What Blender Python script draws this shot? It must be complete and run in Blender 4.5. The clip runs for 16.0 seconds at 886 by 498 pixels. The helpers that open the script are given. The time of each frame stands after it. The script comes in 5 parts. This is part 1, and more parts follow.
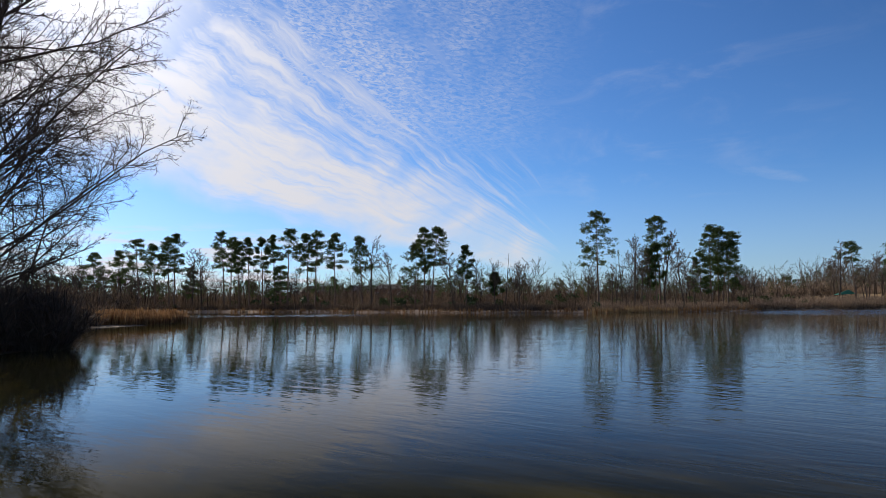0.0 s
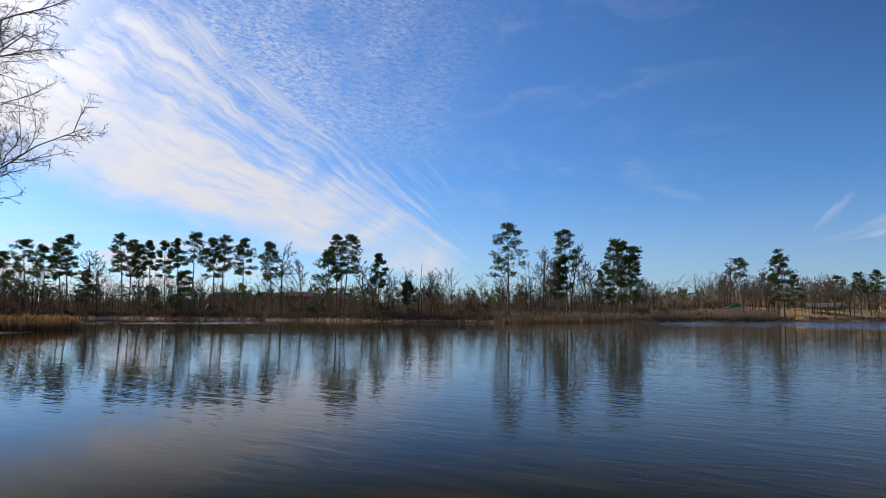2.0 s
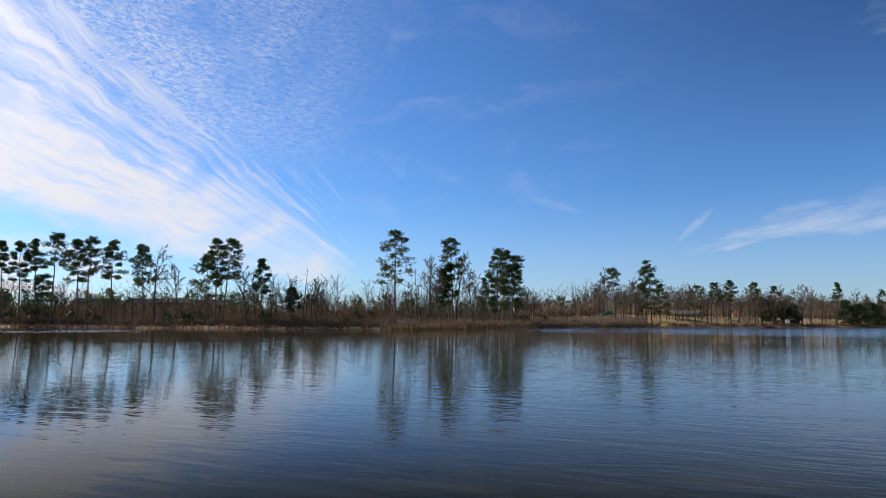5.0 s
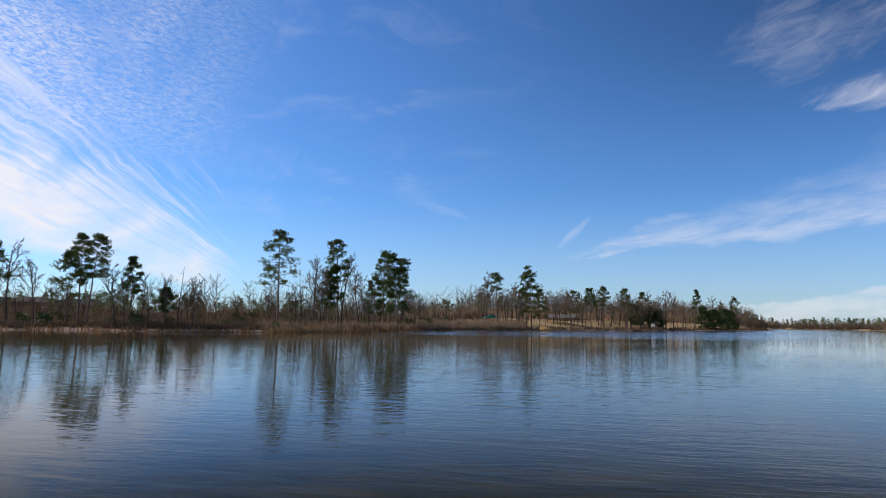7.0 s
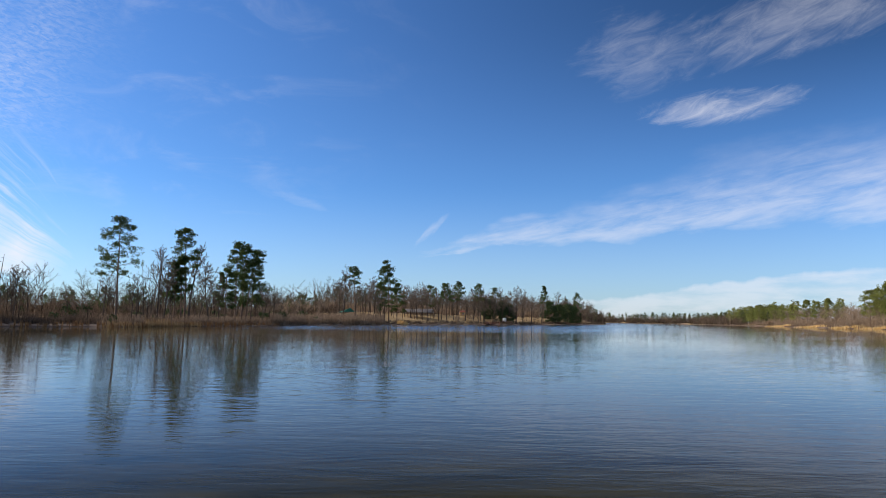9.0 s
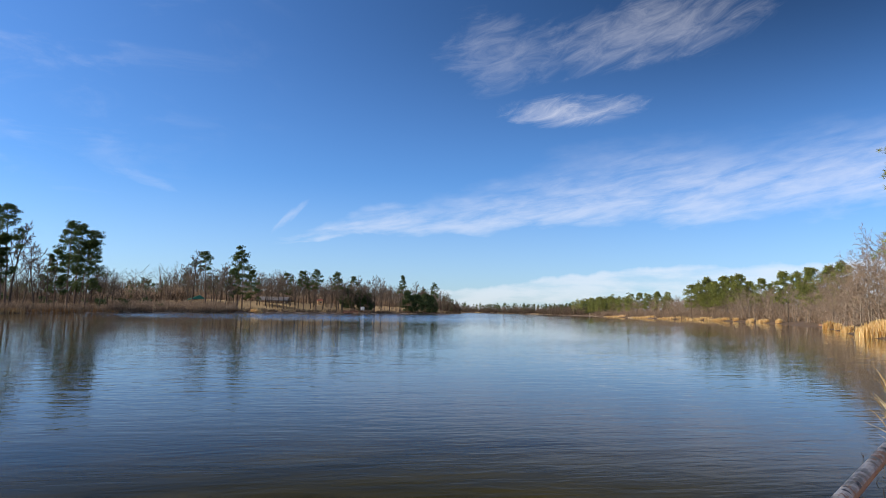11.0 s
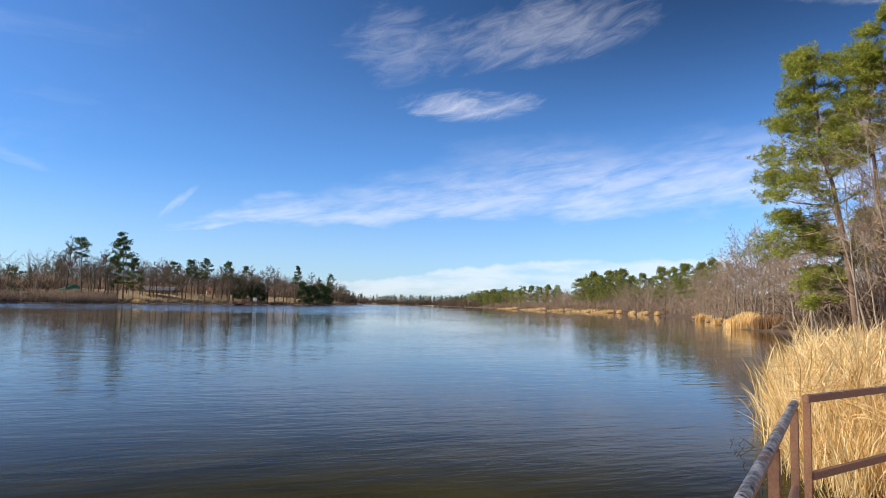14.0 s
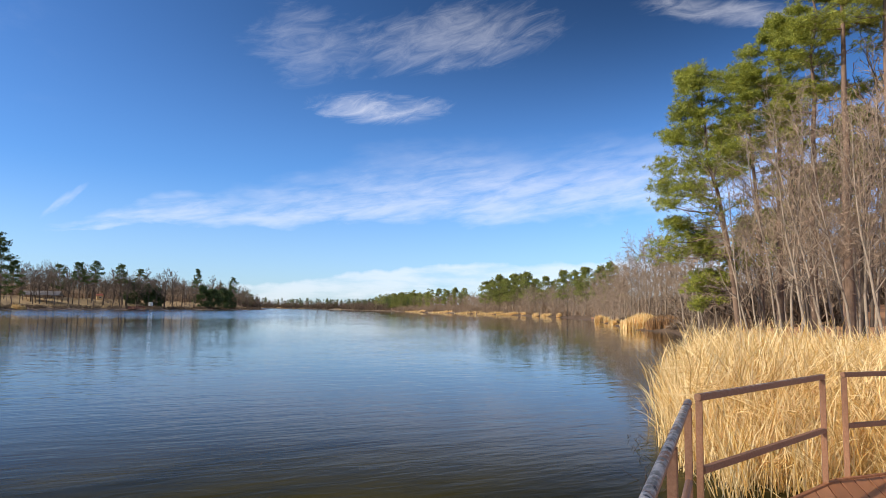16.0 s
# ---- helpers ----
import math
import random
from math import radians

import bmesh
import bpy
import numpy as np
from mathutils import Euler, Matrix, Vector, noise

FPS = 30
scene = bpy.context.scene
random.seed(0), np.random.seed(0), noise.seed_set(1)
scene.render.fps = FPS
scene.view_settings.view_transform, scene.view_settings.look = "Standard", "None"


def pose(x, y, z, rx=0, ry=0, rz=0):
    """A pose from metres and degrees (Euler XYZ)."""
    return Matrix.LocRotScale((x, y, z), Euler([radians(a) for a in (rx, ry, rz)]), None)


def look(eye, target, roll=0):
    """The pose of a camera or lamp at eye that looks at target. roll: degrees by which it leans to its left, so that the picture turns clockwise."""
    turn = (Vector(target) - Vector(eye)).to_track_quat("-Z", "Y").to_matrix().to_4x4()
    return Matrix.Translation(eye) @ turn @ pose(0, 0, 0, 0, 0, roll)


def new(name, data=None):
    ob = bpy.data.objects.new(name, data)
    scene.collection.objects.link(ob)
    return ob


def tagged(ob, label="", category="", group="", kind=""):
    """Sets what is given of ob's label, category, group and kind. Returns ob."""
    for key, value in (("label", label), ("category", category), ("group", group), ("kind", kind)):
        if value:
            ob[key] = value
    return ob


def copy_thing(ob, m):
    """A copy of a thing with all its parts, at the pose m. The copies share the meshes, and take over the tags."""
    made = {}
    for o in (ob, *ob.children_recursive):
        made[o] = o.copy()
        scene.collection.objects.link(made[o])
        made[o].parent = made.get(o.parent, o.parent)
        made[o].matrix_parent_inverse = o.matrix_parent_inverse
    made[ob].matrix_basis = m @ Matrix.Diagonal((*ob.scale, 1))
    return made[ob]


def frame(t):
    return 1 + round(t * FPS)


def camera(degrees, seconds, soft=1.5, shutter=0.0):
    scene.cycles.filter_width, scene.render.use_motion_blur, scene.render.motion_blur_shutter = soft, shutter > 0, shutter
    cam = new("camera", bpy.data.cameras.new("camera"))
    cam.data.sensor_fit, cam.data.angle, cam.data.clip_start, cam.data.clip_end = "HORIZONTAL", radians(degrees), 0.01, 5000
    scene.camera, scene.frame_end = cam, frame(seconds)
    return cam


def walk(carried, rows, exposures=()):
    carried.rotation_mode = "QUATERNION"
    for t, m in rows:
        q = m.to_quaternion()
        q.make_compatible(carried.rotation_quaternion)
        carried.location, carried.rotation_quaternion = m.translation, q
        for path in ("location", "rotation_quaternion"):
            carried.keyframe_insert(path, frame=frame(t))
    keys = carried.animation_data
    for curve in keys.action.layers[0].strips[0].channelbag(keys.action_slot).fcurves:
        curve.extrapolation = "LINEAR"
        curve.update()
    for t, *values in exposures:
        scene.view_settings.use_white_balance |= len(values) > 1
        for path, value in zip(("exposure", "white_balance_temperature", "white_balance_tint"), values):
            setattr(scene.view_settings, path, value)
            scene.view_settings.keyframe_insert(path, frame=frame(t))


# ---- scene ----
cam = camera(68.0, 16.0, soft=0.75)
PATH = [
    (0.0, pose(0, -0.120, 2.510, 94.71, 0.18, -0.00)),
    (0.5, pose(0, -0.120, 2.510, 94.92, -0.03, -1.74)),
    (1.0, pose(0, -0.120, 2.510, 95.13, -0.21, -3.86)),
    (1.5, pose(0, -0.120, 2.510, 95.29, -0.51, -5.87)),
    (2.0, pose(0, -0.120, 2.510, 95.50, -0.44, -7.60)),
    (2.5, pose(0, -0.120, 2.510, 95.59, -0.58, -8.82)),
    (3.0, pose(0, -0.120, 2.510, 95.70, -0.39, -10.02)),
    (3.5, pose(0, -0.120, 2.510, 95.79, -0.46, -11.35)),
    (4.0, pose(0, -0.120, 2.510, 95.92, -0.37, -13.18)),
    (6.5, pose(0, -0.120, 2.510, 96.49, -0.71, -24.73)),
    (7.0, pose(0, -0.120, 2.510, 96.51, -0.66, -27.36)),
    (7.5, pose(0, -0.120, 2.510, 96.41, -0.45, -30.18)),
    (8.0, pose(0, -0.120, 2.510, 96.35, -0.41, -33.10)),
    (8.5, pose(0, -0.120, 2.510, 96.28, -0.51, -36.22)),
    (9.0, pose(0, -0.120, 2.510, 96.15, -0.71, -39.68)),
    (9.5, pose(0, -0.120, 2.510, 96.04, -1.09, -43.15)),
    (10.0, pose(0, -0.120, 2.510, 95.90, -1.19, -46.23)),
    (12.5, pose(0, -0.120, 2.510, 94.69, -1.39, -57.76)),
    (13.0, pose(0, -0.090, 2.533, 94.65, -1.52, -58.55)),
    (13.5, pose(0, -0.060, 2.555, 94.74, -1.35, -59.51)),
    (14.0, pose(0, -0.030, 2.578, 94.86, -1.40, -60.93)),
    (14.5, pose(0, -0.000, 2.600, 94.91, -1.23, -62.66)),
    (15.0, pose(0, -0.000, 2.600, 95.04, -1.22, -64.70)),
    (15.5, pose(0, -0.000, 2.600, 95.17, -1.16, -66.90)),
    (16.0, pose(0, -0.000, 2.600, 95.30, -0.97, -68.93)),
]
walk(cam, PATH, exposures=[(0.0, -0.22), (4.0, -0.08), (7.0, 0.08), (10.0, 0.2), (12.5, 0.34), (16.0, 0.4)])

# ------------------------------------------------------------------ light
SUN_AZ, SUN_EL = -42.0, 25.0            # bearing clockwise from +y, height, in degrees
GLOW_AZ, GLOW_EL = -30.0, 24.0          # the brightest part of the veil of cloud


def nodes_of(tree):
    tree.nodes.clear()
    return tree.nodes, tree.links


class Graph:
    """Short hand for shader arithmetic."""

    def __init__(self, tree):
        self.tree = tree
        self.n, self.l = nodes_of(tree)

    def node(self, kind):
        return self.n.new(kind)

    def put(self, value, socket):
        if isinstance(value, bpy.types.NodeSocket):
            self.l.new(value, socket)
        else:
            socket.default_value = value

    def m(self, op, a, b=0.0, c=0.0, clamp=False):
        nd = self.node("ShaderNodeMath")
        nd.operation, nd.use_clamp = op, clamp
        for value, socket in zip((a, b, c), nd.inputs):
            self.put(value, socket)
        return nd.outputs[0]

    def step(self, x, lo, hi, out_lo=0.0, out_hi=1.0):
        nd = self.node("ShaderNodeMapRange")
        nd.interpolation_type = "SMOOTHSTEP"
        for value, socket in zip((x, lo, hi, out_lo, out_hi), nd.inputs):
            self.put(value, socket)
        return nd.outputs[0]

    def vec(self, x, y, z=0.0):
        nd = self.node("ShaderNodeCombineXYZ")
        for value, socket in zip((x, y, z), nd.inputs):
            self.put(value, socket)
        return nd.outputs[0]

    def noise(self, vector, scale, detail=4.0, rough=0.55, distortion=0.0):
        nd = self.node("ShaderNodeTexNoise")
        if vector is not None:
            self.l.new(vector, nd.inputs["Vector"])
        nd.inputs["Scale"].default_value = scale
        nd.inputs["Detail"].default_value = detail
        nd.inputs["Roughness"].default_value = rough
        nd.inputs["Distortion"].default_value = distortion
        return nd.outputs[0]

    def mix(self, fac, a, b):
        nd = self.node("ShaderNodeMix")
        nd.data_type = "RGBA"
        self.put(fac, nd.inputs[0])
        self.put(a if isinstance(a, bpy.types.NodeSocket) else (*a, 1), nd.inputs[6])
        self.put(b if isinstance(b, bpy.types.NodeSocket) else (*b, 1), nd.inputs[7])
        return nd.outputs[2]


world = bpy.data.worlds.new("sky")
scene.world = world
world.use_nodes = True
g = Graph(world.node_tree)
sky = g.node("ShaderNodeTexSky")
sky.sky_type, sky.sun_disc = "NISHITA", False
sky.sun_elevation, sky.sun_rotation = radians(SUN_EL), radians(SUN_AZ)
sky.air_density, sky.dust_density, sky.ozone_density, sky.altitude = 1.0, 0.4, 3.0, 200
axis = g.node("ShaderNodeSeparateXYZ")
g.l.new(g.node("ShaderNodeTexCoord").outputs["Generated"], axis.inputs[0])
az = g.m("DEGREES", g.m("ARCTAN2", axis.outputs[0], axis.outputs[1]))
el = g.m("DEGREES", g.m("ARCSINE", axis.outputs[2]))
# angle to the sun, in degrees
daz = g.m("MULTIPLY", g.m("SUBTRACT", az, GLOW_AZ), 0.93)
off_sun = g.m("SQRT", g.m("ADD", g.m("MULTIPLY", daz, daz), g.m("POWER", g.m("ABSOLUTE", g.m("SUBTRACT", el, GLOW_EL)), 2.0)))
# fan of cirrus streaks that meet low over the far bank
dx, dy = g.m("SUBTRACT", 16.0, az), g.m("SUBTRACT", el, 0.5)
phi = g.m("DEGREES", g.m("ARCTAN2", dy, dx))
rho = g.m("SQRT", g.m("ADD", g.m("MULTIPLY", dx, dx), g.m("MULTIPLY", dy, dy)))
warp = g.noise(g.vec(az, el), 0.16, 4.0)
phi_w = g.m("ADD", phi, g.m("MULTIPLY", g.m("SUBTRACT", warp, 0.5), 6.0))
streak = g.noise(g.vec(g.m("MULTIPLY", phi_w, 0.3), g.m("MULTIPLY", rho, 0.05), 3.0), 1.0, 7.0, 0.55, 0.0)
comb = g.noise(g.vec(g.m("MULTIPLY", phi_w, 0.9), g.m("MULTIPLY", rho, 0.16), 8.0), 1.0, 6.0, 0.6, 0.15)
fibre = g.m("ADD", g.m("MULTIPLY", streak, 0.62), g.m("MULTIPLY", comb, 0.38))
fan = g.m("MULTIPLY", g.step(phi_w, 10.5, 16.0), g.step(phi_w, 66.0, 24.0))
fan = g.m("MULTIPLY", fan, g.step(rho, 2.0, 11.0))
broken = g.noise(g.vec(g.m("MULTIPLY", az, 0.6), el, 12.0), 0.2, 4.0, 0.55, 0.3)
fan = g.m("MULTIPLY", fan, g.step(broken, 0.34, 0.58, 0.45, 1.0))
fan = g.m("MULTIPLY", fan, g.step(az, 20.0, 2.0, 0.35, 1.0))
thick = g.step(phi_w, 14.0, 48.0, 0.3, 0.54)
fan = g.m("MULTIPLY", fan, g.step(fibre, g.m("SUBTRACT", thick, 0.1), g.m("ADD", thick, 0.2)))
fan = g.m("MULTIPLY", fan, 0.98)
# rippled high cloud
ripple = g.noise(g.vec(g.m("ADD", g.m("MULTIPLY", az, 1.7), g.m("MULTIPLY", el, 1.5)), g.m("MULTIPLY", el, 4.2)), 1.0, 4.0, 0.65, 0.8)
patch = g.noise(g.vec(az, el, 7.0), 0.13, 3.0)
flock = g.m("MULTIPLY", g.step(ripple, 0.28, 0.72), g.step(patch, 0.3, 0.6, 0.25, 1.0))
flock = g.m("MULTIPLY", flock, g.m("MULTIPLY", g.step(el, 11.0, 16.0), g.step(az, 16.0, -8.0)))
fan = g.m("MAXIMUM", fan, g.m("MULTIPLY", flock, 0.62))
# thin wisps that trail off the fan into the clear blue
wisp = g.noise(g.vec(g.m("ADD", g.m("MULTIPLY", az, 0.5), g.m("MULTIPLY", el, 0.6)), g.m("SUBTRACT", g.m("MULTIPLY", el, 1.3), g.m("MULTIPLY", az, 0.15)), 21.0), 0.22, 6.0, 0.62, 0.8)
wisp = g.m("MULTIPLY", g.m("MULTIPLY", g.step(wisp, 0.45, 0.78), g.step(az, 42.0, 14.0)), g.step(el, 2.0, 6.0, 0.0, 0.13))
fan = g.m("MAXIMUM", fan, wisp)
# long band that climbs over the far end of the lake
mid = g.m("ADD", 4.8, g.m("MULTIPLY", 7.2, g.m("SUBTRACT", 1.0, g.m("EXPONENT", g.m("DIVIDE", g.m("SUBTRACT", 36.0, az), 24.0)))))
wave = g.noise(g.vec(g.m("MULTIPLY", az, 0.5), g.m("MULTIPLY", el, 1.1), 1.0), 0.22, 4.0, 0.6)
dmid = g.m("ADD", g.m("SUBTRACT", el, mid), g.m("MULTIPLY", g.m("SUBTRACT", wave, 0.5), 4.5))
half = g.step(az, 34.0, 72.0, 0.9, 5.2)
band = g.m("MULTIPLY", g.step(dmid, g.m("MULTIPLY", half, -0.75), g.m("MULTIPLY", half, -0.35)), g.step(dmid, half, g.m("MULTIPLY", half, -0.1)))
silk = g.noise(g.vec(g.m("MULTIPLY", az, 0.35), g.m("ADD", g.m("MULTIPLY", el, 1.5), g.m("MULTIPLY", az, -0.22)), 5.0), 0.6, 5.0, 0.6, 0.3)
band = g.m("MULTIPLY", g.m("MULTIPLY", band, g.step(silk, 0.15, 0.8)), g.m("MULTIPLY", g.step(az, 34.0, 42.0), 0.47))
# feathery tufts high over the lake


def tuft_cloud(ca, ce, wa, we, slope, seed, amount):
    a, e = g.m("SUBTRACT", az, ca), g.m("SUBTRACT", el, ce)
    e = g.m("SUBTRACT", e, g.m("MULTIPLY", a, slope))
    q = g.m("ADD", g.m("POWER", g.m("ABSOLUTE", g.m("DIVIDE", a, wa)), 2.0), g.m("POWER", g.m("ABSOLUTE", g.m("DIVIDE", e, we)), 2.0))
    f = g.noise(g.vec(g.m("MULTIPLY", a, 0.35), g.m("SUBTRACT", g.m("MULTIPLY", e, 1.1), g.m("MULTIPLY", a, 0.25)), seed), 0.8, 5.0, 0.65, 0.6)
    q = g.m("ADD", q, g.m("MULTIPLY", g.m("SUBTRACT", f, 0.45), 4.5))
    return g.m("MULTIPLY", g.step(q, 2.0, -1.5), amount)


tufts = tuft_cloud(63.0, 17.2, 5.0, 1.1, 0.02, 11.0, 0.58)
for spec in ((69.0, 23.0, 8.5, 2.4, 0.1, 13.0, 0.3), (56.5, 22.0, 4.5, 2.6, 0.0, 17.0, 0.22), (38.3, 7.5, 1.6, 0.5, 0.9, 19.0, 0.45),
             (94.0, 23.2, 8.0, 0.9, -0.22, 23.0, 0.45), (27.0, 10.0, 2.5, 0.5, -0.3, 29.0, 0.2)):
    tufts = g.m("MAXIMUM", tufts, tuft_cloud(*spec))
# low bank of cloud along the horizon
top = g.m("ADD", g.step(az, 44.0, 74.0, 1.4, 4.4), g.m("MULTIPLY", g.m("SUBTRACT", g.noise(g.vec(az, 0.0), 0.22, 4.0), 0.5), 2.2))
low = g.m("MULTIPLY", g.step(g.m("SUBTRACT", top, el), -0.1, 0.5), g.step(az, 36.0, 56.0))
low = g.m("MULTIPLY", low, g.step(g.noise(g.vec(g.m("MULTIPLY", az, 0.25), el), 0.9, 4.0), 0.25, 0.65, 0.22, 0.55))
left_low = g.noise(g.vec(g.m("MULTIPLY", az, 0.2), g.m("MULTIPLY", el, 1.6), 9.0), 0.8, 4.0)
left_low = g.m("MULTIPLY", g.m("MULTIPLY", g.step(left_low, 0.42, 0.62), g.step(el, 7.5, 3.5)), g.step(az, -2.0, -16.0))
# milky air along the horizon
milk = g.m("MULTIPLY", g.step(el, 12.0, 0.0), 0.21)
cloud = g.m("MAXIMUM", g.m("MAXIMUM", fan, band), g.m("MAXIMUM", tufts, g.m("MAXIMUM", low, g.m("MAXIMUM", left_low, milk))))
cloud = g.m("MAXIMUM", cloud, g.m("MULTIPLY", g.step(off_sun, 15.0, 1.0), g.step(fibre, 0.3, 0.6, 0.7, 1.0)))
cloud = g.m("MULTIPLY", cloud, g.step(el, -3.0, 0.0))
glow = g.m("ADD", 8.4, g.m("MULTIPLY", 13.0, g.m("EXPONENT", g.m("DIVIDE", off_sun, -6.0))))
lit = g.node("ShaderNodeVectorMath")
lit.operation = "SCALE"
lit.inputs[0].default_value = (0.98, 0.97, 1.03)
g.l.new(glow, lit.inputs[3])
deep = g.node("ShaderNodeVectorMath")
deep.operation = "MULTIPLY"
g.l.new(sky.outputs[0], deep.inputs[0])
deep.inputs[1].default_value = (0.6, 0.96, 1.44)
# the clear sky is deepest far from the sun and high up
dusk = g.m("SUBTRACT", 1.0, g.m("MULTIPLY", g.step(el, 8.0, 27.0, 0.0, 0.7), g.step(off_sun, 38.0, 112.0)))
rich = g.node("ShaderNodeVectorMath")
rich.operation = "SCALE"
g.l.new(deep.outputs[0], rich.inputs[0])
g.l.new(dusk, rich.inputs[3])
blend = g.mix(cloud, rich.outputs[0], lit.outputs[0])
back = g.node("ShaderNodeBackground")
g.l.new(blend, back.inputs[0])
back.inputs[1].default_value = 0.1
g.l.new(back.outputs[0], g.node("ShaderNodeOutputWorld").inputs[0])


def toward(bearing, height, d=1.0):
    a, e = radians(bearing), radians(height)
    return Vector((math.sin(a) * math.cos(e), math.cos(a) * math.cos(e), math.sin(e))) * d


sun = new("sun", bpy.data.lights.new("sun", "SUN"))
sun.data.energy, sun.data.angle, sun.data.color = 5.0, radians(0.6), (1.0, 0.88, 0.72)
sun.matrix_world = look(toward(SUN_AZ, SUN_EL, 100), (0, 0, 0))

# ------------------------------------------------------------------ materials


def material(name, low, high, rough=0.8, scale=3.0, bump=0.3, bump_scale=None, stretch=(1, 1, 1), island=0.0, spec=0.3, each=0.0, thin=0.0):
    """Two-tone grainy surface; island: how far single leaves or blades differ; each: how far single objects differ."""
    mat = bpy.data.materials.new(name)
    mat.use_nodes = True
    q = Graph(mat.node_tree)
    place = q.node("ShaderNodeMapping")
    q.l.new(q.node("ShaderNodeTexCoord").outputs["Object"], place.inputs[0])
    place.inputs[3].default_value = stretch
    coarse = q.noise(place.outputs[0], scale * 0.22, 3.0)
    fine = q.noise(place.outputs[0], scale, 6.0, 0.65)
    t = q.m("ADD", q.m("MULTIPLY", coarse, 0.55), q.m("MULTIPLY", fine, 0.6), clamp=True)
    if island:
        t = q.m("ADD", q.m("MULTIPLY", t, 1 - island), q.m("MULTIPLY", q.node("ShaderNodeNewGeometry").outputs["Random Per Island"], island))
    if each:
        t = q.m("ADD", q.m("MULTIPLY", t, 1 - each), q.m("MULTIPLY", q.node("ShaderNodeObjectInfo").outputs["Random"], each))
    color = q.mix(q.step(t, 0.25, 0.8), low, high)
    b = q.node("ShaderNodeBsdfPrincipled")
    q.l.new(color, b.inputs["Base Color"])
    b.inputs["Roughness"].default_value = rough
    b.inputs["Specular IOR Level"].default_value = spec
    if bump:
        relief = q.node("ShaderNodeBump")
        relief.inputs["Strength"].default_value = bump
        relief.inputs["Distance"].default_value = 0.05
        q.l.new(q.noise(place.outputs[0], bump_scale or scale * 2, 5.0), relief.inputs["Height"])
        q.l.new(relief.outputs[0], b.inputs["Normal"])
    surface = b.outputs[0]
    if thin:
        leaf, both = q.node("ShaderNodeBsdfTranslucent"), q.node("ShaderNodeMixShader")
        q.l.new(color, leaf.inputs[0])
        both.inputs[0].default_value = thin
        q.l.new(b.outputs[0], both.inputs[1])
        q.l.new(leaf.outputs[0], both.inputs[2])
        surface = both.outputs[0]
    q.l.new(surface, q.node("ShaderNodeOutputMaterial").inputs[0])
    return mat


M_PINE_BARK = material("pine bark", (0.06, 0.042, 0.032), (0.2, 0.135, 0.1), 0.9, 4.0, 0.8, 9.0, (1, 1, 0.3))
M_GREY_BARK = material("grey bark", (0.09, 0.07, 0.054), (0.32, 0.26, 0.2), 0.9, 5.0, 0.5, 9.0, (1, 1, 0.35))
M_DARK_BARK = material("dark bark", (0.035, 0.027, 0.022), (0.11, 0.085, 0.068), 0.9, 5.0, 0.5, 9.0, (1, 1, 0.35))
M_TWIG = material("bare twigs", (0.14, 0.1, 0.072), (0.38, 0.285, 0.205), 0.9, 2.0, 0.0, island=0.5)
M_MID_TWIG = material("mid-tone bare twigs", (0.075, 0.056, 0.043), (0.21, 0.16, 0.122), 0.9, 2.0, 0.0, island=0.5)
# backlit shade is painted into this tone; the drowned sticks use it as well
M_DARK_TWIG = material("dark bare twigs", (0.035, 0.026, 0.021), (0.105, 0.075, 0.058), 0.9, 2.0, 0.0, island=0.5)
# one kind of needle in three tones; sunlight is put into the lighter colours
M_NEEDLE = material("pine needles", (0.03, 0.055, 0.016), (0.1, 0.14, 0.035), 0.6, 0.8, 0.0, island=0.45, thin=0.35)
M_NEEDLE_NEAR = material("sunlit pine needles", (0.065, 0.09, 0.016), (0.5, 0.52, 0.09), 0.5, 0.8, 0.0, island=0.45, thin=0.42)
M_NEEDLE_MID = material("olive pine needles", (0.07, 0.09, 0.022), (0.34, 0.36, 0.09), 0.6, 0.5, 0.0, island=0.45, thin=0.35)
M_CEDAR = material("cedar foliage", (0.024, 0.045, 0.015), (0.075, 0.115, 0.034), 0.7, 1.0, 0.0, island=0.45)
M_REED = material("dry cattail leaves", (0.58, 0.37, 0.12), (1.0, 0.82, 0.47), 0.55, 1.2, 0.0, island=0.75, thin=0.45)
M_TAN_REED = material("dull tan reeds", (0.28, 0.18, 0.085), (0.56, 0.41, 0.22), 0.75, 1.2, 0.0, island=0.7, thin=0.3)
M_RUSSET_REED = material("russet dry reeds", (0.17, 0.085, 0.038), (0.42, 0.25, 0.115), 0.75, 1.2, 0.0, island=0.7, thin=0.3)
# same brush in two tones: sunlight on it is put into the pale colour
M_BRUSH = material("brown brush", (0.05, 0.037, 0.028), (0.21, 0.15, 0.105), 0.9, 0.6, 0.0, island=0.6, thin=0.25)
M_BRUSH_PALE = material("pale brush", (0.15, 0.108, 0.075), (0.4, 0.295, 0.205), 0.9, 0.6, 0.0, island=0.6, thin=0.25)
M_LITTER = material("leaf litter", (0.22, 0.1, 0.05), (0.48, 0.26, 0.135), 0.95, 1.3, 0.8, 4.0)
M_GRASS = material("dormant grass", (0.26, 0.165, 0.07), (0.52, 0.37, 0.18), 0.95, 0.6, 0.6, 5.0)
M_MUD = material("muddy bank", (0.045, 0.03, 0.02), (0.16, 0.105, 0.065), 0.8, 1.0, 0.8, 4.0)
M_SAND = material("pale shore sand", (0.2, 0.14, 0.1), (0.4, 0.3, 0.22), 0.9, 1.0, 0.5, 4.0)
M_PLANK = material("brown deck boards", (0.3, 0.115, 0.045), (0.5, 0.225, 0.1), 0.6, 3.0, 0.3, 14.0, (0.12, 1, 1), each=0.35)
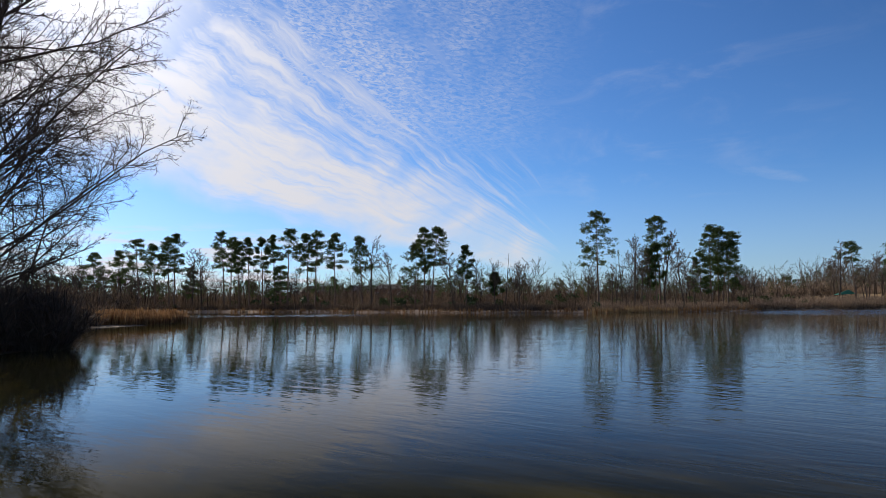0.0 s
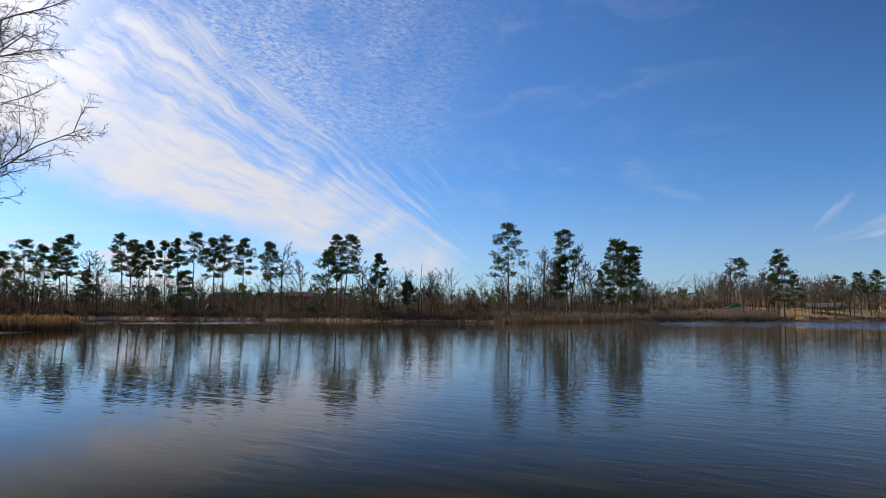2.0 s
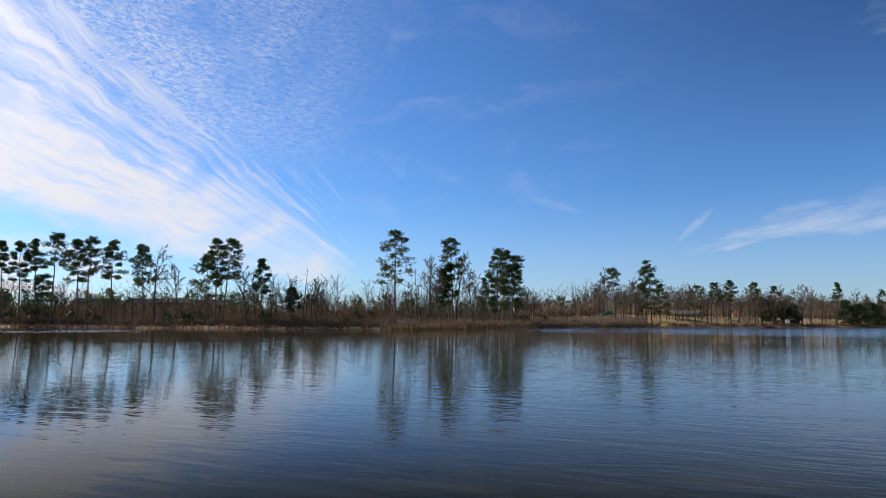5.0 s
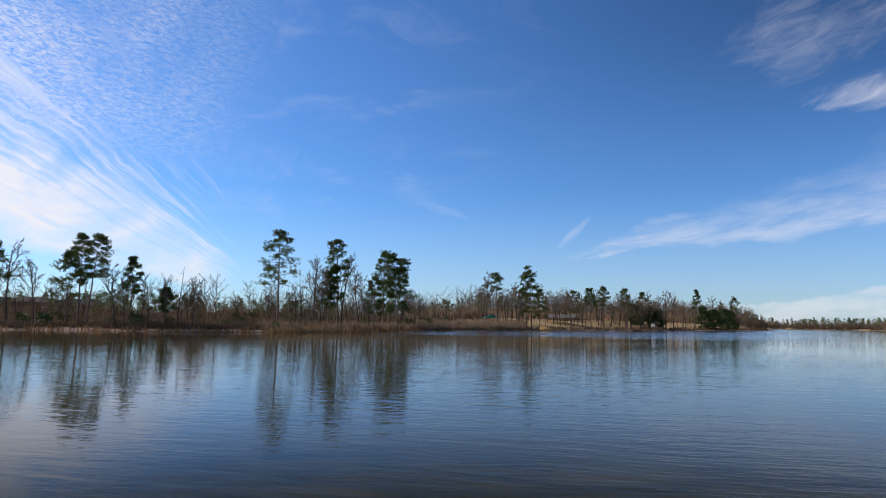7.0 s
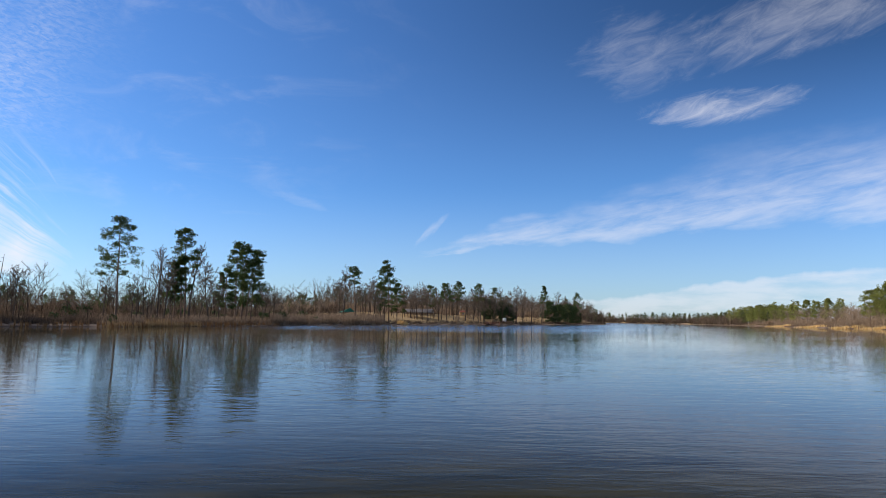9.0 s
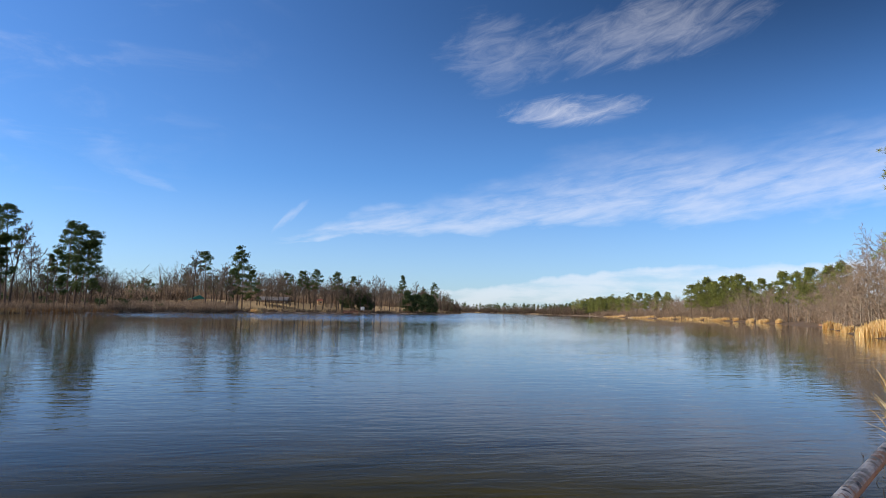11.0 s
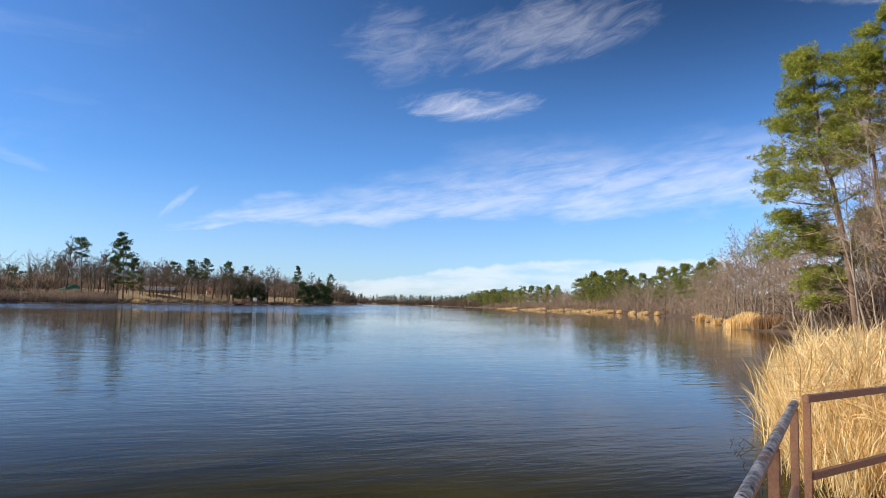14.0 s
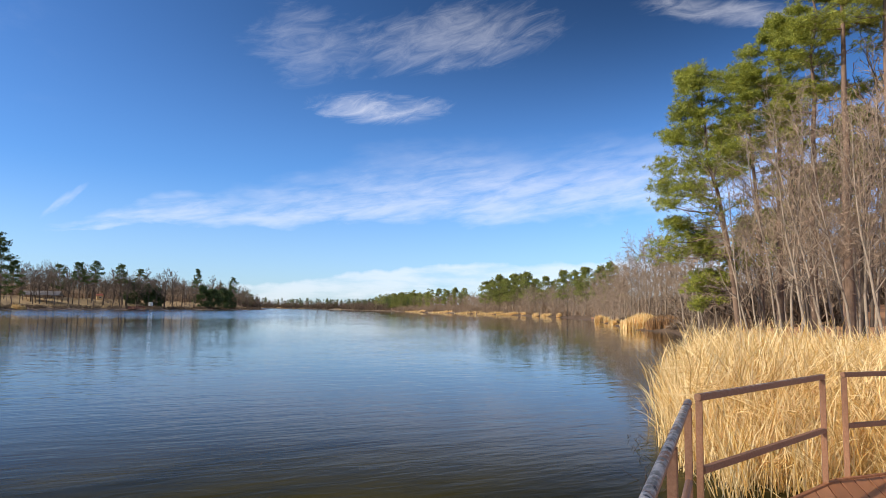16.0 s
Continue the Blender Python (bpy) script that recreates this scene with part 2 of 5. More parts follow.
M_PILE = material("dock timber", (0.07, 0.045, 0.03), (0.16, 0.11, 0.08), 0.85, 4.0, 0.5, 10.0, (1, 1, 0.2))
M_BRICK = material("house brick", (0.13, 0.055, 0.04), (0.24, 0.11, 0.08), 0.9, 2.0, 0.3)
M_TAN = material("tan boards", (0.42, 0.29, 0.15), (0.6, 0.44, 0.25), 0.8, 2.0, 0.2)
M_ROOF = material("weathered shingle roof", (0.1, 0.085, 0.075), (0.22, 0.19, 0.17), 0.85, 2.0, 0.4)
M_GREY_ROOF = material("pale metal roof", (0.13, 0.12, 0.11), (0.24, 0.22, 0.2), 0.5, 1.5, 0.1)
M_GREEN = material("green canopy fabric", (0.03, 0.16, 0.115), (0.06, 0.26, 0.19), 0.6, 1.5, 0.1)
M_DARK_GREEN = material("dark green metal roof", (0.006, 0.04, 0.03), (0.014, 0.07, 0.05), 0.5, 1.5, 0.1)
M_WOOD = material("weathered timber", (0.13, 0.08, 0.05), (0.3, 0.2, 0.13), 0.85, 3.0, 0.3)
M_WHITE = material("white paint", (0.62, 0.62, 0.6), (0.82, 0.82, 0.8), 0.5, 2.0, 0.1)
M_DARK = material("dark hull paint", (0.015, 0.016, 0.02), (0.045, 0.045, 0.05), 0.4, 2.0, 0.1)
M_PANE = material("window glass", (0.02, 0.025, 0.03), (0.04, 0.05, 0.06), 0.1, 1.0, 0.0, spec=0.8)
M_RED = material("rust red paint", (0.22, 0.07, 0.045), (0.36, 0.13, 0.09), 0.7, 2.0, 0.2)


def chipped_paint(name, wear):
    """Brown paint on steel; wear: share of the paint that has come off down to pale primer."""
    mat = bpy.data.materials.new(name)
    mat.use_nodes = True
    q = Graph(mat.node_tree)
    place = q.node("ShaderNodeTexCoord").outputs["Object"]
    norm = q.node("ShaderNodeSeparateXYZ")
    q.l.new(q.node("ShaderNodeNewGeometry").outputs["Normal"], norm.inputs[0])
    big, small = q.noise(place, 13.0, 6.0, 0.65, 1.2), q.noise(place, 60.0, 4.0)
    upper = q.step(norm.outputs[2], 0.1, 0.75)
    edge = q.m("ADD", q.m("MULTIPLY", big, 0.8), q.m("MULTIPLY", small, 0.2))
    bare = q.m("MULTIPLY", q.step(edge, 0.58 - wear, 0.61 - wear), upper)
    paint = q.mix(q.step(small, 0.3, 0.7), (0.28, 0.14, 0.077), (0.37, 0.195, 0.112))
    primer = q.mix(q.step(q.noise(place, 16.0, 4.0, 0.6), 0.4, 0.62), (0.19, 0.175, 0.155), (0.58, 0.52, 0.46))
    spots = q.m("MULTIPLY", q.step(q.noise(place, 11.0, 3.0), 0.6, 0.66), bare)
    color = q.mix(spots, q.mix(bare, paint, primer), (0.03, 0.03, 0.035))
    b = q.node("ShaderNodeBsdfPrincipled")
    q.l.new(color, b.inputs["Base Color"])
    b.inputs["Roughness"].default_value = 0.55
    b.inputs["Specular IOR Level"].default_value = 0.3
    relief = q.node("ShaderNodeBump")
    relief.inputs["Strength"].default_value = 0.5
    relief.inputs["Distance"].default_value = 0.004
    q.l.new(q.m("SUBTRACT", q.m("MULTIPLY", small, 0.4), bare), relief.inputs["Height"])
    q.l.new(relief.outputs[0], b.inputs["Normal"])
    q.l.new(b.outputs[0], q.node("ShaderNodeOutputMaterial").inputs[0])
    return mat


M_RAIL_WORN = chipped_paint("worn brown rail paint", 0.16)
M_RAIL_EDGE = chipped_paint("lightly chipped brown rail paint", 0.07)
M_RAIL = chipped_paint("brown rail paint", -0.3)


def water_material():
    mat = bpy.data.materials.new("murky lake water")
    mat.use_nodes = True
    q = Graph(mat.node_tree)
    where = q.node("ShaderNodeTexCoord").outputs["Object"]
    part_xyz = q.node("ShaderNodeSeparateXYZ")
    q.l.new(where, part_xyz.inputs[0])
    x, y = part_xyz.outputs[0], part_xyz.outputs[1]
    along = q.m("ADD", q.m("MULTIPLY", x, 0.64), q.m("MULTIPLY", y, 0.77))
    across = q.m("SUBTRACT", q.m("MULTIPLY", x, 0.77), q.m("MULTIPLY", y, 0.64))
    bearing = q.m("DEGREES", q.m("ARCTAN2", x, y))
    gust = q.noise(q.vec(q.m("MULTIPLY", x, 0.5), y), 0.03, 3.0, 0.5, 0.6)
    wind = q.m("MULTIPLY", q.step(gust, 0.36, 0.62, 0.5, 1.0), q.step(bearing, 0.0, 45.0, 1.0, 1.7))
    swell = q.noise(q.vec(q.m("MULTIPLY", across, 0.45), along), 0.45, 2.0, 0.45, 0.3)
    ripple = q.noise(q.vec(q.m("MULTIPLY", across, 0.3), along, 4.0), 1.9, 2.0, 0.5, 0.4)
    chop = q.noise(q.vec(q.m("MULTIPLY", across, 0.4), along, 9.0), 5.2, 2.0, 0.5, 0.4)
    h = q.m("ADD", q.m("MULTIPLY", swell, 0.011), q.m("ADD", q.m("MULTIPLY", ripple, 0.013), q.m("MULTIPLY", chop, 0.0055)))
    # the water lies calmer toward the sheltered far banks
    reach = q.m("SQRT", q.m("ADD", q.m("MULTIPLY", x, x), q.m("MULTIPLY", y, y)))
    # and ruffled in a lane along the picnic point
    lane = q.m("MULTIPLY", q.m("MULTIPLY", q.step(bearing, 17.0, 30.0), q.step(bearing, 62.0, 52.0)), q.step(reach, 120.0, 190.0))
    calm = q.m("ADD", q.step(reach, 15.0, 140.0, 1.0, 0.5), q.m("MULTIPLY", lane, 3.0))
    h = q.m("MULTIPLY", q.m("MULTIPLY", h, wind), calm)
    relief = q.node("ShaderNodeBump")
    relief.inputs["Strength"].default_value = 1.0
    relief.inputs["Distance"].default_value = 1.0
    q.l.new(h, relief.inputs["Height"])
    silt = q.noise(where, 0.05, 3.0)
    murk, mirror, both = q.node("ShaderNodeBsdfDiffuse"), q.node("ShaderNodeBsdfGlossy"), q.node("ShaderNodeMixShader")
    q.l.new(q.mix(silt, (0.04, 0.034, 0.0105), (0.05, 0.043, 0.0135)), murk.inputs["Color"])
    mirror.inputs["Color"].default_value = (0.96, 0.97, 1.0, 1)
    # wind lanes off the point and off the reed spit blur the mirror
    lane_spit = q.m("MULTIPLY", q.m("MULTIPLY", q.step(bearing, -26.0, -20.0), q.step(bearing, -3.0, -9.0)), q.m("MULTIPLY", q.step(reach, 122.0, 130.0), q.step(reach, 162.0, 150.0)))
    streaky = q.step(q.noise(q.vec(q.m("MULTIPLY", across, 0.05), q.m("MULTIPLY", along, 0.2), 2.0), 1.0, 3.0), 0.35, 0.6)
    q.l.new(q.m("ADD", 0.012, q.m("MULTIPLY", q.m("MAXIMUM", lane, lane_spit), q.m("MULTIPLY", streaky, 0.13))), mirror.inputs["Roughness"])
    # gloss grows toward grazing sight, as on any water
    graze = q.node("ShaderNodeLayerWeight")
    graze.inputs["Blend"].default_value = 0.5
    gentle = q.node("ShaderNodeBump")
    gentle.inputs["Strength"].default_value = 0.4
    gentle.inputs["Distance"].default_value = 1.0
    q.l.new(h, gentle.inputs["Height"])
    q.l.new(gentle.outputs[0], graze.inputs["Normal"])
    gloss = q.m("POWER", q.m("DIVIDE", q.m("SUBTRACT", graze.outputs["Facing"], 0.7), 0.3, clamp=True), 1.8)
    q.l.new(gloss, both.inputs[0])
    q.l.new(relief.outputs[0], mirror.inputs["Normal"])
    q.l.new(murk.outputs[0], both.inputs[1])
    q.l.new(mirror.outputs[0], both.inputs[2])
    q.l.new(both.outputs[0], q.node("ShaderNodeOutputMaterial").inputs[0])
    return mat


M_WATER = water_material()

# ------------------------------------------------------------------ mesh tools


def mesh_of(name, verts, faces, mat, smooth=False):
    """A mesh from arrays of corners and of faces that all have the same number of sides."""
    me = bpy.data.meshes.new(name)
    verts, faces = np.asarray(verts, np.float32), np.asarray(faces, np.int32)
    me.vertices.add(len(verts))
    me.vertices.foreach_set("co", verts.ravel())
    me.loops.add(faces.size)
    me.loops.foreach_set("vertex_index", faces.ravel())
    me.polygons.add(len(faces))
    me.polygons.foreach_set("loop_start", np.arange(0, faces.size, faces.shape[1], dtype=np.int32))
    if smooth:
        me.polygons.foreach_set("use_smooth", np.ones(len(faces), bool))
    me.update(calc_edges=True)
    me.materials.append(mat)
    return me


def child(name, me, parent, label=""):
    ob = new(name, me)
    ob.parent = parent
    if label:
        ob["label"] = label
    return ob


def part(name, bm, mat, parent=None, label=""):
    me = bpy.data.meshes.new(name)
    bm.to_mesh(me)
    bm.free()
    me.materials.append(mat)
    return child(name, me, parent, label)


def box(bm, cx, cy, cz, sx, sy, sz, turn=0.0, bevel=0.0):
    made = bmesh.ops.create_cube(bm, size=1.0, matrix=pose(cx, cy, cz, 0, 0, turn) @ Matrix.Diagonal((sx, sy, sz, 1)))
    if bevel:
        edges = list({e for v in made["verts"] for e in v.link_edges})
        bmesh.ops.bevel(bm, geom=edges, offset=bevel, segments=2, affect="EDGES")
    return bm


def rod(bm, a, b, r, sides=12, r2=None):
    a, b = Vector(a), Vector(b)
    m = Matrix.Translation((a + b) / 2) @ (b - a).to_track_quat("Z", "Y").to_matrix().to_4x4()
    bmesh.ops.create_cone(bm, cap_ends=True, segments=sides, radius1=r, radius2=r if r2 is None else r2, depth=(b - a).length, matrix=m)
    return bm


def bar(bm, a, b, w, h, bevel=0.004):
    """Square tube from a to b."""
    a, b = Vector(a), Vector(b)
    q = (b - a).to_track_quat("Z", "Y").to_matrix().to_4x4()
    made = bmesh.ops.create_cube(bm, size=1.0, matrix=Matrix.Translation((a + b) / 2) @ q @ Matrix.Diagonal((w, h, (b - a).length, 1)))
    bmesh.ops.bevel(bm, geom=list({e for v in made["verts"] for e in v.link_edges}), offset=bevel, segments=2, affect="EDGES")
    return bm


def tubes(p0, p1, r0, r1, sides):
    """Corners and faces of tapered tubes."""
    p0, p1 = np.asarray(p0, float), np.asarray(p1, float)
    d = p1 - p0
    d /= np.linalg.norm(d, axis=1)[:, None] + 1e-9
    ref = np.where(np.abs(d[:, 2:3]) < 0.9, np.array([[0, 0, 1.0]]), np.array([[1.0, 0, 0]]))
    u = np.cross(d, ref)
    u /= np.linalg.norm(u, axis=1)[:, None] + 1e-9
    w = np.cross(d, u)
    ang = np.arange(sides) * 2 * math.pi / sides
    ring = u[:, None, :] * np.cos(ang)[None, :, None] + w[:, None, :] * np.sin(ang)[None, :, None]
    a = p0[:, None, :] + ring * np.asarray(r0)[:, None, None]
    b = p1[:, None, :] + ring * np.asarray(r1)[:, None, None]
    v = np.concatenate([a, b], 1).reshape(-1, 3)
    k = np.arange(sides)
    f = np.stack([k, (k + 1) % sides, (k + 1) % sides + sides, k + sides], 1)
    f = (np.arange(len(p0))[:, None, None] * 2 * sides + f[None]).reshape(-1, 4)
    return v, f


def blades(p0, p1, r0, r1, rng):
    """Flat twigs, one face each, turned at random."""
    p0, p1 = np.asarray(p0, float), np.asarray(p1, float)
    side = np.cross(p1 - p0, rng.normal(0, 1, p0.shape))
    side /= np.linalg.norm(side, axis=1)[:, None] + 1e-9
    a, b = side * np.asarray(r0)[:, None] * 1.4, side * np.asarray(r1)[:, None] * 1.4
    v = np.stack([p0 - a, p0 + a, p1 + b, p1 - b], 1).reshape(-1, 3)
    return v, np.arange(len(p0) * 4).reshape(-1, 4)


def joined(pieces):
    vs, fs, n = [], [], 0
    for v, f in pieces:
        vs.append(v), fs.append(f + n)
        n += len(v)
    return np.concatenate(vs), np.concatenate(fs)


def scatter(template, where, size, rng, tilt=0.5, flat=1.0):
    """Copies of a template (corners, faces) at places, turned at random, joined."""
    v, f = template
    n = len(where)
    a = rng.uniform(0, 2 * math.pi, n)
    tx, ty = rng.normal(0, tilt, n), rng.normal(0, tilt, n)
    ca, sa, cx, sx, cy, sy = np.cos(a), np.sin(a), np.cos(tx), np.sin(tx), np.cos(ty), np.sin(ty)
    o, z = np.ones(n), np.zeros(n)
    rz = np.array([[ca, -sa, z], [sa, ca, z], [z, z, o]]).transpose(2, 0, 1)
    rx = np.array([[o, z, z], [z, cx, -sx], [z, sx, cx]]).transpose(2, 0, 1)
    ry = np.array([[cy, z, sy], [z, o, z], [-sy, z, cy]]).transpose(2, 0, 1)
    m = rx @ ry @ rz
    out = np.einsum("nij,vj->nvi", m, v)
    out[:, :, 2] *= flat
    out = out * np.asarray(size).reshape(-1, 1, 1) + np.asarray(where)[:, None, :]
    faces = (np.arange(n)[:, None, None] * len(v) + f[None]).reshape(-1, f.shape[1])
    return out.reshape(-1, 3), faces


def fan_puff(needles, width, seed, lift=0.3, pointed=False):
    """A rounded puff of needle bundles, each a sliver that widens outward, or ends in a point."""
    rng = np.random.default_rng(seed)
    v = []
    for i in range(needles):
        d = rng.normal(0, 1, 3)
        d[2] = d[2] * 0.75 + lift
        d /= np.linalg.norm(d)
        side = np.cross(d, rng.normal(0, 1, 3))
        side *= width / (np.linalg.norm(side) + 1e-6)
        root, tip = d * rng.uniform(0.0, 0.35), d * rng.uniform(0.7, 1.1)
        v += [tip, root + side, root - side] if pointed else [root, tip + side, tip - side]
    return np.array(v), np.arange(len(v)).reshape(-1, 3)


PUFF_NEAR = fan_puff(23, 0.055, 5, 0.35, True)
PUFF_FAR = fan_puff(12, 0.26, 1)

# ------------------------------------------------------------------ the lake's plan


def at(bearing, d):
    return d * math.sin(radians(bearing)), d * math.cos(radians(bearing))


# bearing and distance of the water's edge, round the lake
EDGE = [(-100, 12), (-60, 22), (-42, 32), (-34, 39), (-30.5, 44), (-31, 60), (-30, 76), (-25, 83), (-21.3, 94), (-21, 100), (-24, 106),
        (-29, 112), (-33, 125), (-33, 190), (-26, 215), (-18, 214), (-9, 184), (-3, 182), (5, 163), (14, 164), (20, 185), (24, 212),
        (28, 238), (33, 268), (37, 309), (45, 366), (50, 470), (53.3, 570), (54, 640), (52.5, 800), (50, 1050), (53, 1300), (60, 1250),
        (62.5, 960), (66, 700)]
EDGE += [(70, 510), (74, 430), (77, 360), (79.5, 300), (81.6, 230), (83.2, 150), (84.2, 112), (86, 104), (88, 100), (89.3, 70), (90.5, 44),
         (93, 31), (99, 20), (108, 15), (125, 12), (160, 10)]
SHORE = np.array([at(*p) for p in EDGE])


def shore_distance(x, y):
    """Distance from the water's edge: positive on land."""
    p = np.stack([np.ravel(x), np.ravel(y)], 1).astype(float)
    best, inside = np.full(len(p), 1e9), np.zeros(len(p), bool)
    for a, b in zip(SHORE, np.roll(SHORE, -1, 0)):
        ab = b - a
        t = np.clip(((p - a) @ ab) / (ab @ ab), 0, 1)
        best = np.minimum(best, np.hypot(*(p - a - t[:, None] * ab).T))
        cross = (a[1] > p[:, 1]) != (b[1] > p[:, 1])
        with np.errstate(divide="ignore", invalid="ignore"):
            xc = a[0] + (p[:, 1] - a[1]) * ab[0] / ab[1]
        inside ^= cross & (p[:, 0] < xc)
    return np.where(inside, -best, best).reshape(np.shape(x))


def ease(x, lo, hi):
    t = np.clip((x - lo) / (hi - lo), 0, 1)
    return t * t * (3 - 2 * t)


def land(x, y):
    """Height of the ground."""
    x, y = np.asarray(x, float), np.asarray(y, float)
    s, b, r = shore_distance(x, y), np.degrees(np.arctan2(x, y)), np.hypot(x, y)
    right = ease(b, 80, 86) * ease(r, 260, 200) + ease(b, 150, 170)
    spit = ease(r, 150, 118) * ease(b, -18, -21) * ease(b, -60, -40)
    hill = ease(b, 27, 31) * ease(b, 54, 50)
    far = ease(b, 50, 56) * (1 - np.clip(right, 0, 1))
    z = 0.55 * ease(s, 0, 2.5) + 0.5 * ease(s, 2, 9) + 1.3 * ease(s, 8, 45) * (1 - spit)
    z = z + hill * 3.4 * ease(s, 3, 50) + 4.0 * ease(s, 45, 260) * (1 - np.clip(right, 0, 1)) * (1 - hill) * (1 - 0.5 * far)
    z = z * (1 - 0.7 * spit) + np.clip(right, 0, 1) * (0.3 * ease(s, 3, 30) + 5.0 * ease(s, 14, 110))
    z = z + ease(s, 3, 12) * 0.22 * (np.sin(x * 0.21 + y * 0.13) + np.sin(x * 0.07 - y * 0.17 + 1.3))
    return np.where(s < 0, np.maximum(-1.6, s * 0.12) - 0.02, z)


def on_land(bearing, d):
    x, y = at(bearing, d)
    return x, y, float(land(x, y))


def ground():
    rings = np.concatenate([np.arange(2.0, 60, 1.2), np.arange(60, 420, 2.6), np.arange(420, 1400, 14.0), np.geomspace(1400, 4600, 14)])
    turns = np.concatenate([np.arange(-48, 116, 0.9), np.arange(116, 312, 4.0)])
    rr, tt = np.meshgrid(rings, np.radians(turns), indexing="ij")
    x, y = rr * np.sin(tt), rr * np.cos(tt)
    z = land(x, y)
    v = np.stack([x, y, z], -1).reshape(-1, 3)
    n, k = len(turns), np.arange(len(turns))
    f = np.stack([k, (k + 1) % n, (k + 1) % n + n, k + n], 1)
    f = (np.arange(len(rings) - 1)[:, None, None] * n + f[None]).reshape(-1, 4)
    v = np.concatenate([v, [[0, 0, float(land(0.0, 0.0))]]])
    me = mesh_of("ground", v, f[:, ::-1], M_MUD, True)
    for mat in (M_GRASS, M_LITTER, M_SAND):
        me.materials.append(mat)
    c = v[f].mean(1)
    s, b, r = shore_distance(c[:, 0], c[:, 1]), np.degrees(np.arctan2(c[:, 0], c[:, 1])), np.hypot(c[:, 0], c[:, 1])
    slot = np.where((s > 9) & (b > -32) & (b < 80), 1, 0)
    slot = np.where((b > 31) & (b < 53) & (s > 5) & (r > 200) & (r < 700), 1, slot)
    slot = np.where((s > 3) & (b > 80) & (r < 260), 2, slot)
    slot = np.where((s > 0) & (s < 2.5) & (r > 150) & (b < 70), 3, slot)
    me.polygons.foreach_set("material_index", slot.astype(np.int32))
    return tagged(new("ground", me), "lake shore of mud, dormant tan grass and rust-brown leaf litter", "ground", kind="structure")


ground()
wb = bmesh.new()
bmesh.ops.create_circle(wb, cap_ends=True, segments=96, radius=1500)
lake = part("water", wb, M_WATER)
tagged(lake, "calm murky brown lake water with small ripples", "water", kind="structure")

# ------------------------------------------------------------------ trees


def grow(rng, segs, p, d, length, r, level, spec):
    """One limb and its children; segs takes (start, end, radius, radius, level)."""
    steps = spec["steps"][level]
    curve, up = spec["curve"][level], spec["up"][level]
    pts = [np.array(p, float)]
    d = np.array(d, float)
    inside = spec.get("inside")
    for i in range(steps):
        d = d + rng.normal(0, curve, 3) + np.array([0, 0, up])
        d /= np.linalg.norm(d)
        if inside and level and not inside(pts[-1] + d * length / steps):
            length *= i / steps
            break
        pts.append(pts[-1] + d * length / steps)
    steps = len(pts) - 1
    if not steps:
        return
    taper = spec["taper"][level]
    radius = [r * (1 - (1 - taper) * i / steps) for i in range(steps + 1)]
    for i in range(steps):
        segs.append((pts[i], pts[i + 1], radius[i], radius[i + 1], level))
    if level + 1 >= len(spec["count"]) + 1:
        return
    count = spec["count"][level]
    lo = spec["from"][level]
    side = rng.uniform(0, 2 * math.pi)
    for j in range(count):
        t = lo + (1 - lo) * (j + rng.uniform(0.1, 0.9)) / count
        i = min(int(t * steps), steps - 1)
        q = pts[i] + (pts[i + 1] - pts[i]) * (t * steps - i)
        axis_d = pts[i + 1] - pts[i]
        axis_d = axis_d / np.linalg.norm(axis_d)
        side += 2.4 + rng.uniform(-0.5, 0.5)
        ref = np.array([0, 0, 1.0]) if abs(axis_d[2]) < 0.9 else np.array([1.0, 0, 0])
        u = np.cross(axis_d, ref)
        u /= np.linalg.norm(u)
        w = np.cross(axis_d, u)
        spread = radians(spec["angle"][level] + rng.uniform(-12, 12))
        nd = axis_d * math.cos(spread) + (u * math.cos(side) + w * math.sin(side)) * math.sin(spread)
        ratio = spec["ratio"][level] * (1 - 0.55 * (t - lo) / (1.001 - lo)) * rng.uniform(0.75, 1.2)
        rr = max(spec["thin"], min((radius[i] * 0.75), r * spec["rratio"][level]) * rng.uniform(0.8, 1.1))
        grow(rng, segs, q, nd, length * ratio, rr, level + 1, spec)


def tree_object(name, segs, split, bark, twig, label, category, sides=(8, 5, 3, 0, 0), group=""):
    """Trunk and limbs as one part, the finer branches as another."""
    root = tagged(new(name), label, category, group)
    for part_name, pick, mat in (("trunk", lambda lv: lv < split, bark), ("crown", lambda lv: lv >= split, twig)):
        pieces = []
        for level in range(6):
            chosen = [s for s in segs if s[4] == level and pick(level)]
            if chosen:
                rods = ([s[0] for s in chosen], [s[1] for s in chosen], np.array([s[2] for s in chosen]), np.array([s[3] for s in chosen]))
                pieces.append(tubes(*rods, sides[level]) if sides[level] else blades(*rods, np.random.default_rng(level)))
        if pieces:
            v, f = joined(pieces)
            child(part_name, mesh_of(part_name, v, f, mat, True), root)
    return root


